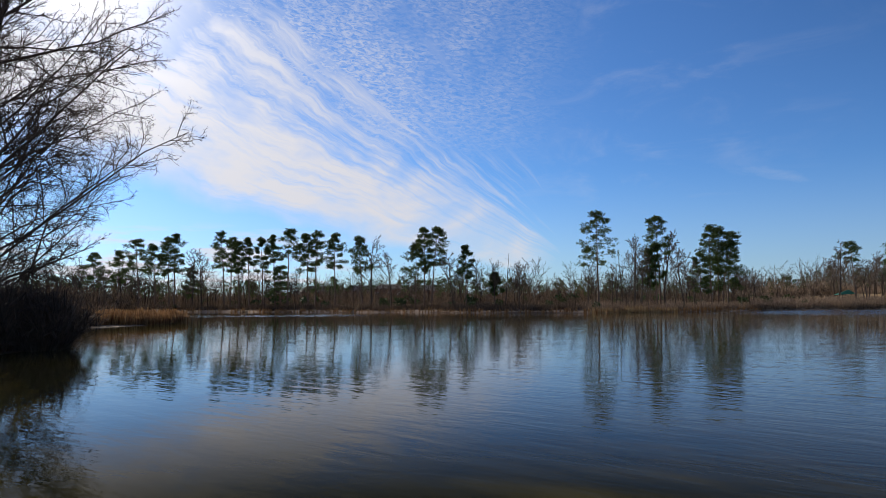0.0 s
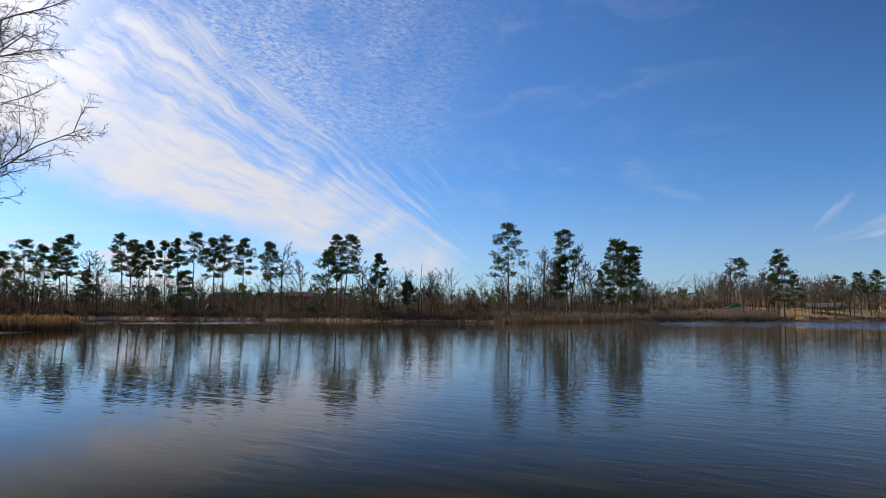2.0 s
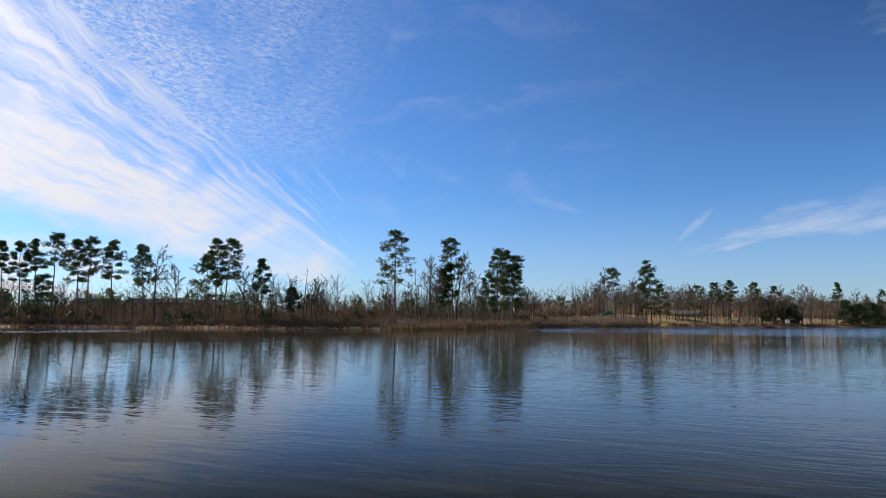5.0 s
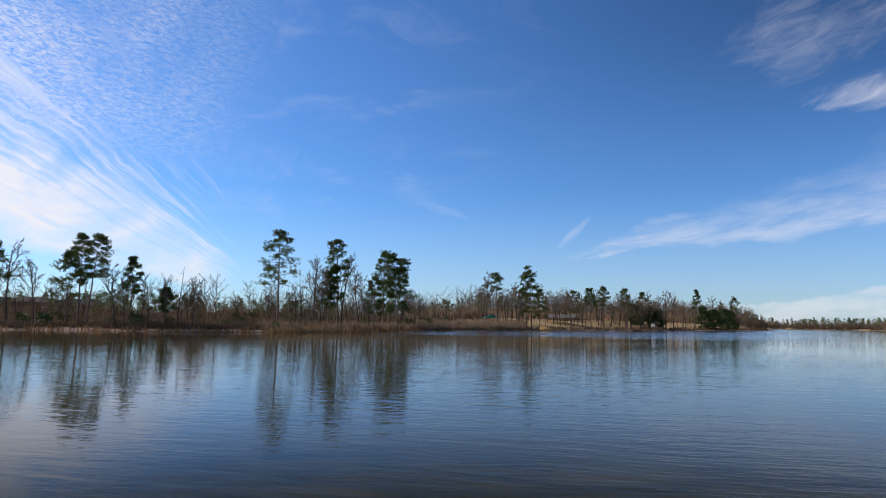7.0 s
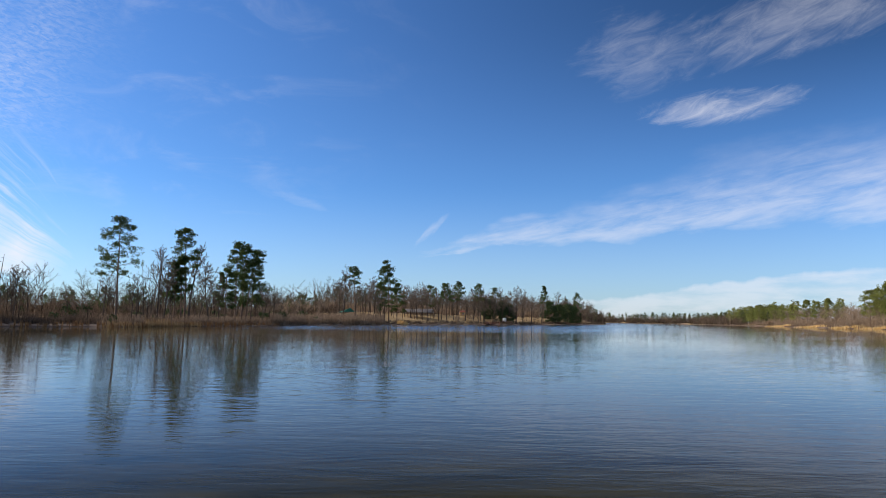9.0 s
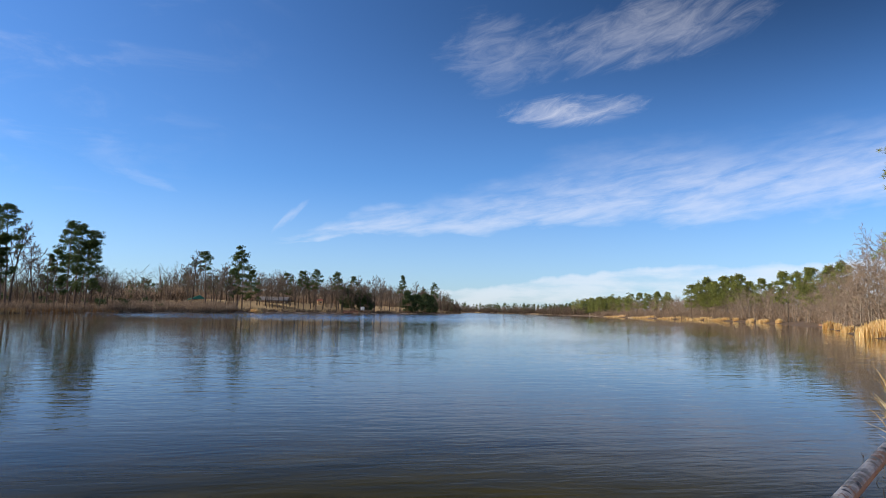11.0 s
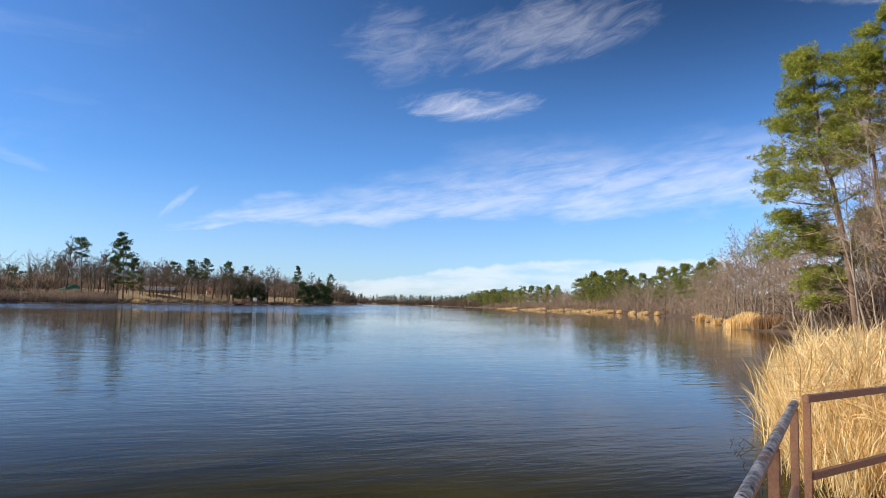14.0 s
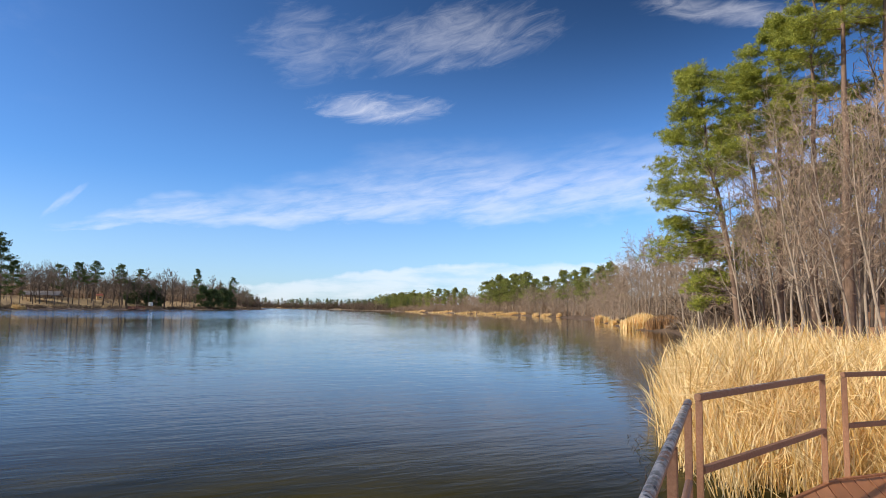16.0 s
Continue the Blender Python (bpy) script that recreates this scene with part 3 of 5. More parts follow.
SPEC_FAR = {"steps": (6, 4, 2, 2), "curve": (0.05, 0.14, 0.2, 0.2), "up": (0.02, 0.09, 0.08, 0.05), "taper": (0.25, 0.3, 0.35, 0.4),
            "count": (11, 6, 5), "from": (0.36, 0.22, 0.15), "angle": (42, 40, 40), "ratio": (0.42, 0.5, 0.5), "rratio": (0.4, 0.5, 0.6), "thin": 0.066}
SPEC_MID = {"steps": (8, 5, 3, 2), "curve": (0.05, 0.15, 0.22, 0.25), "up": (0.02, 0.07, 0.05, 0.03), "taper": (0.2, 0.25, 0.3, 0.4),
            "count": (12, 7, 5), "from": (0.38, 0.2, 0.15), "angle": (46, 42, 42), "ratio": (0.38, 0.5, 0.5), "rratio": (0.36, 0.5, 0.6), "thin": 0.011}
SPEC_NEAR = {"steps": (8, 7, 5, 4, 1), "curve": (0.07, 0.12, 0.18, 0.22, 0.2), "up": (0.02, 0.015, 0.01, 0.0, -0.02), "taper": (0.3, 0.25, 0.25, 0.3, 0.4),
             "count": (24, 13, 10, 9), "from": (0.08, 0.16, 0.1, 0.1), "angle": (58, 40, 40, 38), "ratio": (0.82, 0.42, 0.38, 0.4),
             "rratio": (0.31, 0.4, 0.5, 0.6), "thin": 0.0078}


def bare_tree(height, seed, spec, bark, twig, label, name="bare_tree", lean=(0, 0), girth=0.011, split=2, group="", sides=(8, 5, 3, 0, 0)):
    rng = np.random.default_rng(seed)
    segs = []
    grow(rng, segs, (0, 0, -0.3), (lean[0], lean[1], 1.0), height * 0.86, height * girth, 0, spec)
    return tree_object(name, segs, split, bark, twig, label, "bare tree", sides, group)


def pine_tree(height, base, radius, seed, label, lean=0.0, boughs=26, tuft=PUFF_FAR, per=10, size=0.47, needle=None, girth=0.0115, one_side=None,
              lower=0, name="pine_tree", group="", sides=8, inner=False, loose=1.45):
    """A tall pine with a bare trunk and boughs that carry pads of needles. base: share of the height that is bare. lower: dead stubs below."""
    rng = np.random.default_rng(seed)
    segs = []
    p, top = np.array([0, 0, -0.3]), height
    n = 9
    wob = rng.normal(0, 0.006 * height, (n + 1, 2)) * np.linspace(0, 1, n + 1)[:, None]
    pts = [np.array([lean * (i / n) ** 1.4 + wob[i, 0], wob[i, 1], -0.3 + (top + 0.3) * i / n]) for i in range(n + 1)]
    rad = [height * girth * (1 - 0.85 * i / n) for i in range(n + 1)]
    for i in range(n):
        segs.append((pts[i], pts[i + 1], rad[i], rad[i + 1], 0))

    def stem(t):
        i = min(int(t * n), n - 1)
        return pts[i] + (pts[i + 1] - pts[i]) * (t * n - i)

    where, sizes = [], []
    side = rng.uniform(0, 6)

    def pad(h, r, share=1.0):
        """A flattened cushion of needle puffs round a bough's end."""
        c = max(3, round(per * share * rng.uniform(0.75, 1.35)))
        ball = rng.normal(0, 1, (c, 3))
        ball *= (rng.uniform(0, 1, (c, 1)) ** 0.45) / (np.linalg.norm(ball, axis=1)[:, None] + 1e-9)
        where.append(h + ball * np.array([1, 1, 0.5]) * r * loose)
        sizes.append(rng.uniform(0.65, 1.15, c) * size)

    for j in range(boughs):
        u = (j + rng.uniform(0, 1)) / boughs
        t = base + (0.965 - base) * u
        side += 2.4 + rng.normal(0, 0.5)
        a = side if one_side is None or rng.uniform() < 0.35 else rng.normal(one_side, 0.8)
        reach = radius * (0.5 + 0.6 * math.sin(math.pi * min(1, 0.2 + 0.8 * u)) ** 0.8) * rng.uniform(0.5, 1.2)
        reach *= 1 - 0.5 * u ** 3
        e = rng.uniform(-0.4, 0.4) + 0.6 * u ** 1.5
        q0 = stem(t)
        d = np.array([math.cos(a) * math.cos(e), math.sin(a) * math.cos(e), math.sin(e)])
        q1 = q0 + d * reach * 0.6
        q2 = q1 + (d + np.array([0, 0, 0.25])) * reach * 0.4
        br = max(0.03, min(0.085, rad[min(int(t * n), n - 1)] * 0.35))
        segs += [(q0, q1, br, br * 0.6, 1), (q1, q2, br * 0.6, br * 0.2, 1)]
        pad(q2, 0.2 * reach + 0.09 * radius + 0.2)
        if inner:
            pad(q0 + (q1 - q0) * rng.uniform(0.35, 0.8), 0.2 * reach + 0.2, 0.6)
        for k in range(2):
            aa = a + rng.uniform(-1.0, 1.0)
            h = q0 + (q1 - q0) * rng.uniform(0.5, 1.0) + np.array([math.cos(aa), math.sin(aa), rng.uniform(0.0, 0.35)]) * reach * 0.45
            segs.append((q0 + (q1 - q0) * 0.6, h, br * 0.4, br * 0.15, 1))
            pad(h, 0.17 * reach + 0.08 * radius + 0.15, 0.8)
    for k in range(4):
        pad(pts[-1] + rng.normal(0, 1, 3) * np.array([0.16, 0.16, 0.08]) * radius - np.array([0, 0, 0.12 * radius]), 0.2 * radius + 0.2, 1.1)
    for j in range(lower):
        t = rng.uniform(0.12, max(0.2, base))
        a, q0 = rng.uniform(0, 6.3), stem(t)
        segs.append((q0, q0 + np.array([math.cos(a), math.sin(a), rng.uniform(-0.2, 0.3)]) * rng.uniform(0.4, 1.0) * radius * 0.5, 0.035, 0.012, 1))
    root = tagged(new(name), label, "pine tree", group)
    v, f = joined([tubes([s[0] for s in segs if s[4] == k], [s[1] for s in segs if s[4] == k], np.array([s[2] for s in segs if s[4] == k]),
                         np.array([s[3] for s in segs if s[4] == k]), sd) for k, sd in ((0, sides), (1, 4))])
    child("trunk", mesh_of("trunk", v, f, M_PINE_BARK, True), root)
    v, f = scatter(tuft, np.concatenate(where), np.concatenate(sizes), rng, 0.5, 0.8)
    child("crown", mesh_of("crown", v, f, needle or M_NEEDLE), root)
    return root


def place(ob, bearing, d, turn=0.0, scale=1.0, sink=0.0):
    x, y, z = on_land(bearing, d)
    ob.matrix_basis = pose(x, y, z - sink, 0, 0, turn) @ Matrix.Diagonal((scale, scale, scale, 1))
    return ob

PINE_LABEL = "tall loblolly pine with bare trunk and dark green crown"
count = [100]


def pine(bearing, d, height, base, radius, lean=0.0, **more):
    count[0] += 1
    base *= 0.86
    more.setdefault("per", 12)
    more.setdefault("boughs", int(9 + (1 - base) * height * 0.95))
    ob = pine_tree(height, base, radius, count[0], more.pop("label", PINE_LABEL), lean, group="pines on the far bank", lower=5, **more)
    return place(ob, bearing, d, -bearing)


# the far bank, from the reed spit eastward
pine(-24.8, 223, 21.6, 0.62, 3.5, -1.4)
pine(-23.6, 225, 19.8, 0.62, 2.7, -1.1)
pine(-22.6, 224, 22.3, 0.55, 3.2, -0.8)
pine(-22.2, 221, 23.3, 0.56, 3.2, -0.4)
pine(-18.4, 222, 24.5, 0.57, 3.4, -1.4)
pine(-17.9, 226, 23.0, 0.6, 3.0, 0.3)
pine(-17.2, 219, 21.3, 0.6, 2.3, -0.8)
pine(-16.4, 217, 22.2, 0.72, 1.9, -0.8)
pine(-15.3, 213, 21.9, 0.6, 2.9, -0.8)
pine(-14.3, 210, 22.5, 0.74, 1.9, -1.1)
pine(-13.3, 206, 24.2, 0.72, 3.5, 0.4)
pine(-11.6, 201, 22.4, 0.6, 3.1, -0.6)
pine(-11.0, 199, 23.0, 0.6, 3.4, 0.6)
pine(-9.3, 193, 21.9, 0.64, 2.8, -0.5)
pine(-7.0, 191, 20.7, 0.55, 3.0, -1.0)
pine(-2.4, 189, 18.7, 0.5, 2.9, 0.3)
pine(-1.6, 187, 22.9, 0.6, 2.7, 0.0)
pine(-1.0, 185, 22.7, 0.6, 3.5, 1.9)
pine(2.0, 178, 17.0, 0.57, 2.1, 0.1)
pine(13.3, 172, 24.9, 0.5, 3.9, -0.2, boughs=22)
pine(18.3, 187, 25.1, 0.68, 3.6, -0.8)
pine(18.0, 184, 17.5, 0.55, 2.2, -0.3)
pine(22.2, 209, 24.6, 0.45, 3.6, -0.2)
pine(22.7, 212, 24.4, 0.5, 3.6, 0.8)
pine(23.4, 215, 22.6, 0.3, 4.2, 1.8)
pine(23.0, 211, 20.0, 0.35, 3.6, 2.6)
# the picnic point
GROVE = "pine with a rounded green crown on the grassy picnic point"
pine(32.1, 285, 23.1, 0.74, 3.6, -1.0, label=GROVE)
pine(35.0, 311, 27.9, 0.54, 4.4, -1.4, label=GROVE)
pine(34.6, 309, 25.5, 0.6, 3.6, 0.0, label=GROVE)
pine(41.0, 359, 21.3, 0.6, 2.8, 0.0, label=GROVE)
pine(42.9, 373, 21.2, 0.62, 3.5, -1.2, label=GROVE)
pine(40.0, 353, 19.7, 0.62, 3.0, -0.9, label=GROVE)
pine(48.3, 457, 25.3, 0.62, 3.1, 1.2, label=GROVE)
pine(51.3, 531, 23.5, 0.55, 4.1, -1.4, label=GROVE)

YOUNG = "young bushy pine with foliage close to the ground"
for spec in ((-13.9, 208, 12.7, 0.25, 3.2), (17.5, 184, 15.7, 0.42, 2.1), (21.4, 202, 16.0, 0.35, 2.6), (34.3, 303, 17.6, 0.39, 3.0),
             (35.7, 318, 17.9, 0.3, 3.2), (4.5, 174, 9.5, 0.45, 1.8), (-21.0, 230, 13.0, 0.3, 2.6), (-26.3, 228, 18.0, 0.5, 3.0), (-28.0, 232, 17.0, 0.5, 3.0),
             (38.6, 372, 17.0, 0.35, 3.6), (44.2, 420, 19.5, 0.4, 3.6)):
    pine(*spec, 0.0, label=YOUNG)

# dense cedars on the point
for bearing, d, h, r in ((43.6, 398, 12, 4.2), (44.6, 404, 12, 4.0), (45.3, 410, 11, 4.0), (48.9, 470, 14, 5.0), (49.7, 478, 13, 5.0), (50.4, 500, 14, 5.0), (50.9, 512, 12, 4.6)):
    count[0] += 1
    ob = pine_tree(h, 0.06, r, count[0], "dense dark green cedar on the grassy point", boughs=34, per=12, size=0.7, needle=M_CEDAR, name="cedar_tree", group="cedars on the point")
    place(ob, bearing, d, -bearing)

# leafless trees: a few grown forms, repeated at several sizes
BARE_LABEL = "leafless grey-brown hardwood tree on the lake bank"
forms = [bare_tree(20, 40 + i, SPEC_FAR, M_DARK_BARK, M_MID_TWIG, BARE_LABEL, girth=0.0135, group="bare trees by the lake", sides=(7, 4, 0, 0)) for i in range(6)]
used = set()


def again(ob, bearing, d, height, turn=0.0, lean=0.0):
    x, y, z = on_land(bearing, d)
    m = pose(x, y, z, 0, lean, turn) @ Matrix.Diagonal((height / 20, height / 20, height / 20, 1))
    if ob.name not in used:
        used.add(ob.name)
        ob.matrix_basis = m
        return ob
    return copy_thing(ob, m)


rnd = random.Random(5)
for i, (bearing, d, h) in enumerate(((-6.2, 191, 21.4), (-4.5, 190, 17.1), (0.9, 181, 16.7), (4.5, 172, 12.5), (6.6, 171, 13), (-20.8, 222, 20), (-20.1, 222, 18),
                                     (16.2, 180, 23.5), (16.8, 182, 21), (17.2, 184, 19), (19.4, 192, 21), (14.4, 176, 12), (12.4, 172, 11), (18.6, 190, 26), (20.1, 194, 22.7), (20.9, 199, 22.6), (15.7, 178, 14.8), (24.4, 222, 12), (25.2, 228, 11), (1.6, 181, 15),
                                     (32.8, 289, 20.7), (37.9, 337, 25), (42.3, 369, 23), (46, 409, 23.5), (49.7, 485, 22), (37, 331, 15.4), (44, 381, 19.6))):
    again(forms[i % 6], bearing, d, h, rnd.uniform(0, 360))
for i, (bearing, d, h) in enumerate(((44.8, 387, 20.4), (47.3, 436, 23), (38.4, 341, 26), (45.4, 400, 20), (46.6, 425, 22), (43.2, 378, 18), (41.6, 366, 18), (39.3, 350, 17), (36.2, 325, 14),
                                     (52.4, 560, 17), (33.9, 300, 13), (40.6, 360, 17), (-27.2, 226, 16), (-29, 228, 18), (-31, 230, 19), (-32.5, 232, 17))):
    again(forms[(i + 2) % 6], bearing, d, h, rnd.uniform(0, 360), 4 if i == 2 else 0)
for i in range(64):
    bearing = rnd.uniform(30, 52)
    d = float(np.interp(bearing, [30, 33, 37, 45, 50, 52], [250, 270, 311, 368, 472, 530])) + rnd.uniform(14, 80)
    again(forms[i % 6], bearing, d, rnd.uniform(14, 22), rnd.uniform(0, 360))


def snag(bearing, d, height, lean, seed):
    """A dead broken trunk with a few stubs."""
    rng = np.random.default_rng(seed)
    p0 = [(0, 0, -0.3), (lean * 0.5, 0, height * 0.5)]
    p1 = [(lean * 0.5, 0, height * 0.5), (lean, 0.1, height)]
    r0, r1 = [0.2, 0.13], [0.13, 0.04]
    for j in range(7):
        t, a = rng.uniform(0.45, 0.97), rng.uniform(0, 6.3)
        p0.append((lean * t, 0, height * t))
        p1.append((lean * t + math.cos(a) * 1.0, math.sin(a), height * t + rng.uniform(-0.3, 0.7)))
        r0.append(0.05), r1.append(0.015)
    v, f = tubes(p0, p1, np.array(r0), np.array(r1), 6)
    ob = tagged(new("dead_tree", mesh_of("dead_tree", v, f, M_DARK_BARK, True)), "dead broken tree trunk with short stubs", "dead tree")
    return place(ob, bearing, d, -bearing)


snag(5.4, 171, 14.6, 1.1, 1)
snag(14.8, 175, 10.3, -0.3, 2)
snag(15.3, 178, 14.0, -0.9, 3)


# ------------------------------------------------------------------ brush, reeds and distant woods
def twig_bush_template(stems, seed, spread=0.5, width=0.03):
    """A bush of thin forked stems, as flat blades."""
    rng = np.random.default_rng(seed)
    v, f = [], []

    def blade(a, b, w):
        side = np.cross(b - a, rng.normal(0, 1, 3))
        side *= w / (np.linalg.norm(side) + 1e-6)
        k = len(v)
        v.extend([a - side, a + side, b])
        f.append((k, k + 1, k + 2))
    for i in range(stems):
        a, lean = rng.uniform(0, 6.3), rng.uniform(0, 1) ** 0.6
        base = np.array([math.cos(a), math.sin(a), 0]) * rng.uniform(0, 0.2)
        tip = np.array([math.cos(a) * lean * spread, math.sin(a) * lean * spread, math.sqrt(1 - 0.75 * lean ** 2) * rng.uniform(0.7, 1.0)])
        blade(base, tip, width)
        for k in range(3):
            q = base + (tip - base) * rng.uniform(0.35, 0.9)
            blade(q, q + rng.normal(0, 0.15, 3) + np.array([0, 0, 0.14]), width * 0.75)
    return np.array(v), np.array(f)


BUSH = [twig_bush_template(17, s, 0.8, 0.024) for s in (1, 2, 3)]


def in_band(rng, n, b0, b1, s0, s1, d0=30, d1=1400, edge=0):
    """Places at a distance s0 to s1 from the water, between two bearings, as bearings and distances."""
    out = []
    have = 0
    while have < n:
        b = rng.uniform(b0, b1, n * 3)
        r = np.sqrt(rng.uniform(d0 ** 2, d1 ** 2, n * 3))
        x, y = r * np.sin(np.radians(b)), r * np.cos(np.radians(b))
        s = shore_distance(x, y)
        ok = (s > s0) & (s < s1)
        out.append(np.stack([x[ok], y[ok]], 1))
        have += int(ok.sum())
    return np.concatenate(out)[:n]


def stuff(name, pieces, mat, label, category):
    v, f = joined(pieces)
    return tagged(new(name, mesh_of(name, v, f, mat)), label, category, kind="stuff")


def brush(name, n, b0, b1, s0, s1, d0, d1, h0, h1, mat, label, seed):
    rng = np.random.default_rng(seed)
    p = in_band(rng, n, b0, b1, s0, s1, d0, d1)
    z = land(p[:, 0], p[:, 1]) - 0.1
    w = np.column_stack([p, z])
    h = rng.uniform(h0, h1, n)
    pick = rng.integers(0, 3, n)
    return stuff(name, [scatter(BUSH[k], w[pick == k], h[pick == k], rng, 0.12) for k in range(3)], mat, label, "brush")


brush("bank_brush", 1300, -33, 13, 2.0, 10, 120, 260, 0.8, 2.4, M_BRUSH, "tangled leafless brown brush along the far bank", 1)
# this stretch faces the sun; the lighter colour carries that light
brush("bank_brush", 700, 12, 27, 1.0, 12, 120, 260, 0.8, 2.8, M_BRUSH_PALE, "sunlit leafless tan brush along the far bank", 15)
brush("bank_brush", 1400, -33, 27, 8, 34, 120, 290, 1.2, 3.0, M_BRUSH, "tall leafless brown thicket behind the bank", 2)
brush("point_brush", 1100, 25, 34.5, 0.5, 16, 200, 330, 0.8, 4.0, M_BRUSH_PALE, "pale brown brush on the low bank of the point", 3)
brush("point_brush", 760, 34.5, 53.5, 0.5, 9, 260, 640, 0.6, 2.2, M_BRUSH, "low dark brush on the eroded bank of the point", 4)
brush("lawn_shrubs", 150, 31, 52, 7, 38, 260, 640, 0.8, 3.0, M_BRUSH_PALE, "scattered leafless shrubs on the lawn of the point", 16)
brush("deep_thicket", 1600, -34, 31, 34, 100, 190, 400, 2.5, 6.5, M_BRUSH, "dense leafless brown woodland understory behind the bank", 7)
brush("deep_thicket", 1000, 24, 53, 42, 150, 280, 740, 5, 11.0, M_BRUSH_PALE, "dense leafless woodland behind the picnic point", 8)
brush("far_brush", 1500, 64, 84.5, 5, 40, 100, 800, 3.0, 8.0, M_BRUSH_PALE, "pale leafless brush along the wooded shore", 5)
brush("forest_brush", 500, 84, 92, 1, 14, 40, 150, 1.0, 2.4, M_BRUSH, "low brown brush at the forest edge", 6)


def reed_template(seed, n=10, width=0.02, bend=0.3, kinked=0.0, foot=0.08):
    """A tussock of pointed upright leaves; some are kinked over."""
    rng = np.random.default_rng(seed)
    v, f = [], []
    for i in range(n):
        a = rng.uniform(0, 6.3)
        out = np.array([math.cos(a), math.sin(a), 0])
        base = np.array([*rng.normal(0, foot, 2), 0])
        h, b = rng.uniform(0.6, 1.0), abs(rng.normal(0, bend))
        face = rng.uniform(0, 3.14)
        side = np.array([math.cos(face), math.sin(face), 0])
        mid = base + out * b * 0.22 + np.array([0, 0, h * 0.58])
        if rng.uniform() < kinked:
            tip = mid + out * rng.uniform(0.2, 0.4) + np.array([0, 0, rng.uniform(-0.3, 0.15)])
        else:
            tip = mid + out * b * 0.55 + np.array([0, 0, h * 0.42 * (1 - 0.3 * b)])
        k = len(v)
        for c, w in ((base, 0.8), (mid, 1.0), (tip, 0.12)):
            v += [c - side * width * w, c + side * width * w]
        f += [(k + j, k + j + 1, k + j + 3, k + j + 2) for j in (0, 2)]
    return np.array(v), np.array(f)


def cattail_template(seed, n, width):
    """A tussock of long dry leaves that bow, kink and cross one another."""
    rng = np.random.default_rng(seed)
    v, f = [], []
    for i in range(n):
        a, face = rng.uniform(0, 6.3), rng.uniform(0, 3.14)
        out, side = np.array([math.cos(a), math.sin(a), 0]), np.array([math.cos(face), math.sin(face), 0])
        c = np.array([*rng.normal(0, 0.1, 2), 0])
        e = rng.normal(0.14, 0.1)
        length = rng.uniform(0.65, 1.05)
        row = [c]
        kink = rng.integers(1, 3) if rng.uniform() < 0.38 else 9
        for j, share in enumerate((0.5, 0.28, 0.22)):
            if j == kink:
                e += rng.uniform(0.5, 2.1)
            c = c + (out * math.sin(e) + np.array([0, 0, math.cos(e)])) * length * share
            e += abs(rng.normal(0, 0.22))
            row.append(c)
        k = len(v)
        for c, w in zip(row, (0.8, 1.0, 0.9, 0.15)):
            v += [c - side * width * w, c + side * width * w]
        f += [(k + j, k + j + 1, k + j + 3, k + j + 2) for j in (0, 2, 4)]
    return np.array(v), np.array(f)


REED_NEAR = [cattail_template(s, 10, 0.0054) for s in range(5)]
REED_FAR = [reed_template(s + 9, 9, 0.026, 0.18) for s in range(3)]


def reeds(name, p, h, templates, mat, label, seed, tilt=0.1, base=None):
    rng = np.random.default_rng(seed)
    z = np.maximum(land(p[:, 0], p[:, 1]), -0.25) if base is None else base
    w = np.column_stack([p, z])
    pick = rng.integers(0, len(templates), len(p))
    return stuff(name, [scatter(t, w[pick == k], h[pick == k], rng, tilt) for k, t in enumerate(templates) if (pick == k).any()], mat, label, "reeds")


def patch(bearing, d, w, depth, n, h0, h1, mat, label, seed, name="reed_clump"):
    """An oval stand of reeds that lies across the view."""
    rng = np.random.default_rng(seed)
    q = rng.uniform(-1, 1, (n * 2, 2))
    q = q[(q ** 2).sum(1) < 1][:n]
    cx, cy = at(bearing, d)
    b = radians(bearing)
    p = np.array([cx, cy]) + q[:, :1] * w / 2 * np.array([math.cos(b), -math.sin(b)]) + q[:, 1:] * depth / 2 * np.array([math.sin(b), math.cos(b)])
    h = rng.uniform(h0, h1, len(p)) * (1 - 0.35 * (q ** 2).sum(1))
    return reeds(name, p, h, REED_FAR, mat, label, seed, 0.08)


# the cattail bed beside the dock: low and broken at its open side, tall behind
rng = np.random.default_rng(21)
b = rng.uniform(86.0, 112, 25000)
r = np.sqrt(rng.uniform(8.5 ** 2, 36 ** 2, 25000))
inner = np.interp(b, [86, 87.5, 92, 98, 104, 112], [14.5, 13.2, 10.7, 10.9, 11.2, 11.5]) + 0.5 * np.sin(b * 2.3) + 0.3 * np.sin(b * 5.9)
outer = np.interp(b, [86, 87, 89, 92, 98, 105, 112], [24, 30, 35, 34, 29, 26, 24])
left = 87.3 + 0.35 * np.sin(r * 0.9) + np.interp(r, [12, 20, 30, 36], [0.4, 0.0, 0.6, 2.2])
lumps = np.sin(b * 3.1 + r * 1.7) + np.sin(b * 1.3 - r * 2.3)
keep = (r > inner) & (r < outer) & (b > left + 0.35) & (rng.uniform(-2.6, 2.0, len(b)) < lumps + np.interp(r - inner, [0, 3], [-0.6, 1.2]))
b, r, inner, lumps = b[keep], r[keep], inner[keep], lumps[keep]
near = rng.uniform(0, 1, len(r)) < np.interp(r, [9, 14, 22, 36], [1.0, 0.92, 0.46, 0.24])
b, r, inner, lumps = b[near], r[near], inner[near], lumps[near]
p = np.stack([r * np.sin(np.radians(b)), r * np.cos(np.radians(b))], 1)
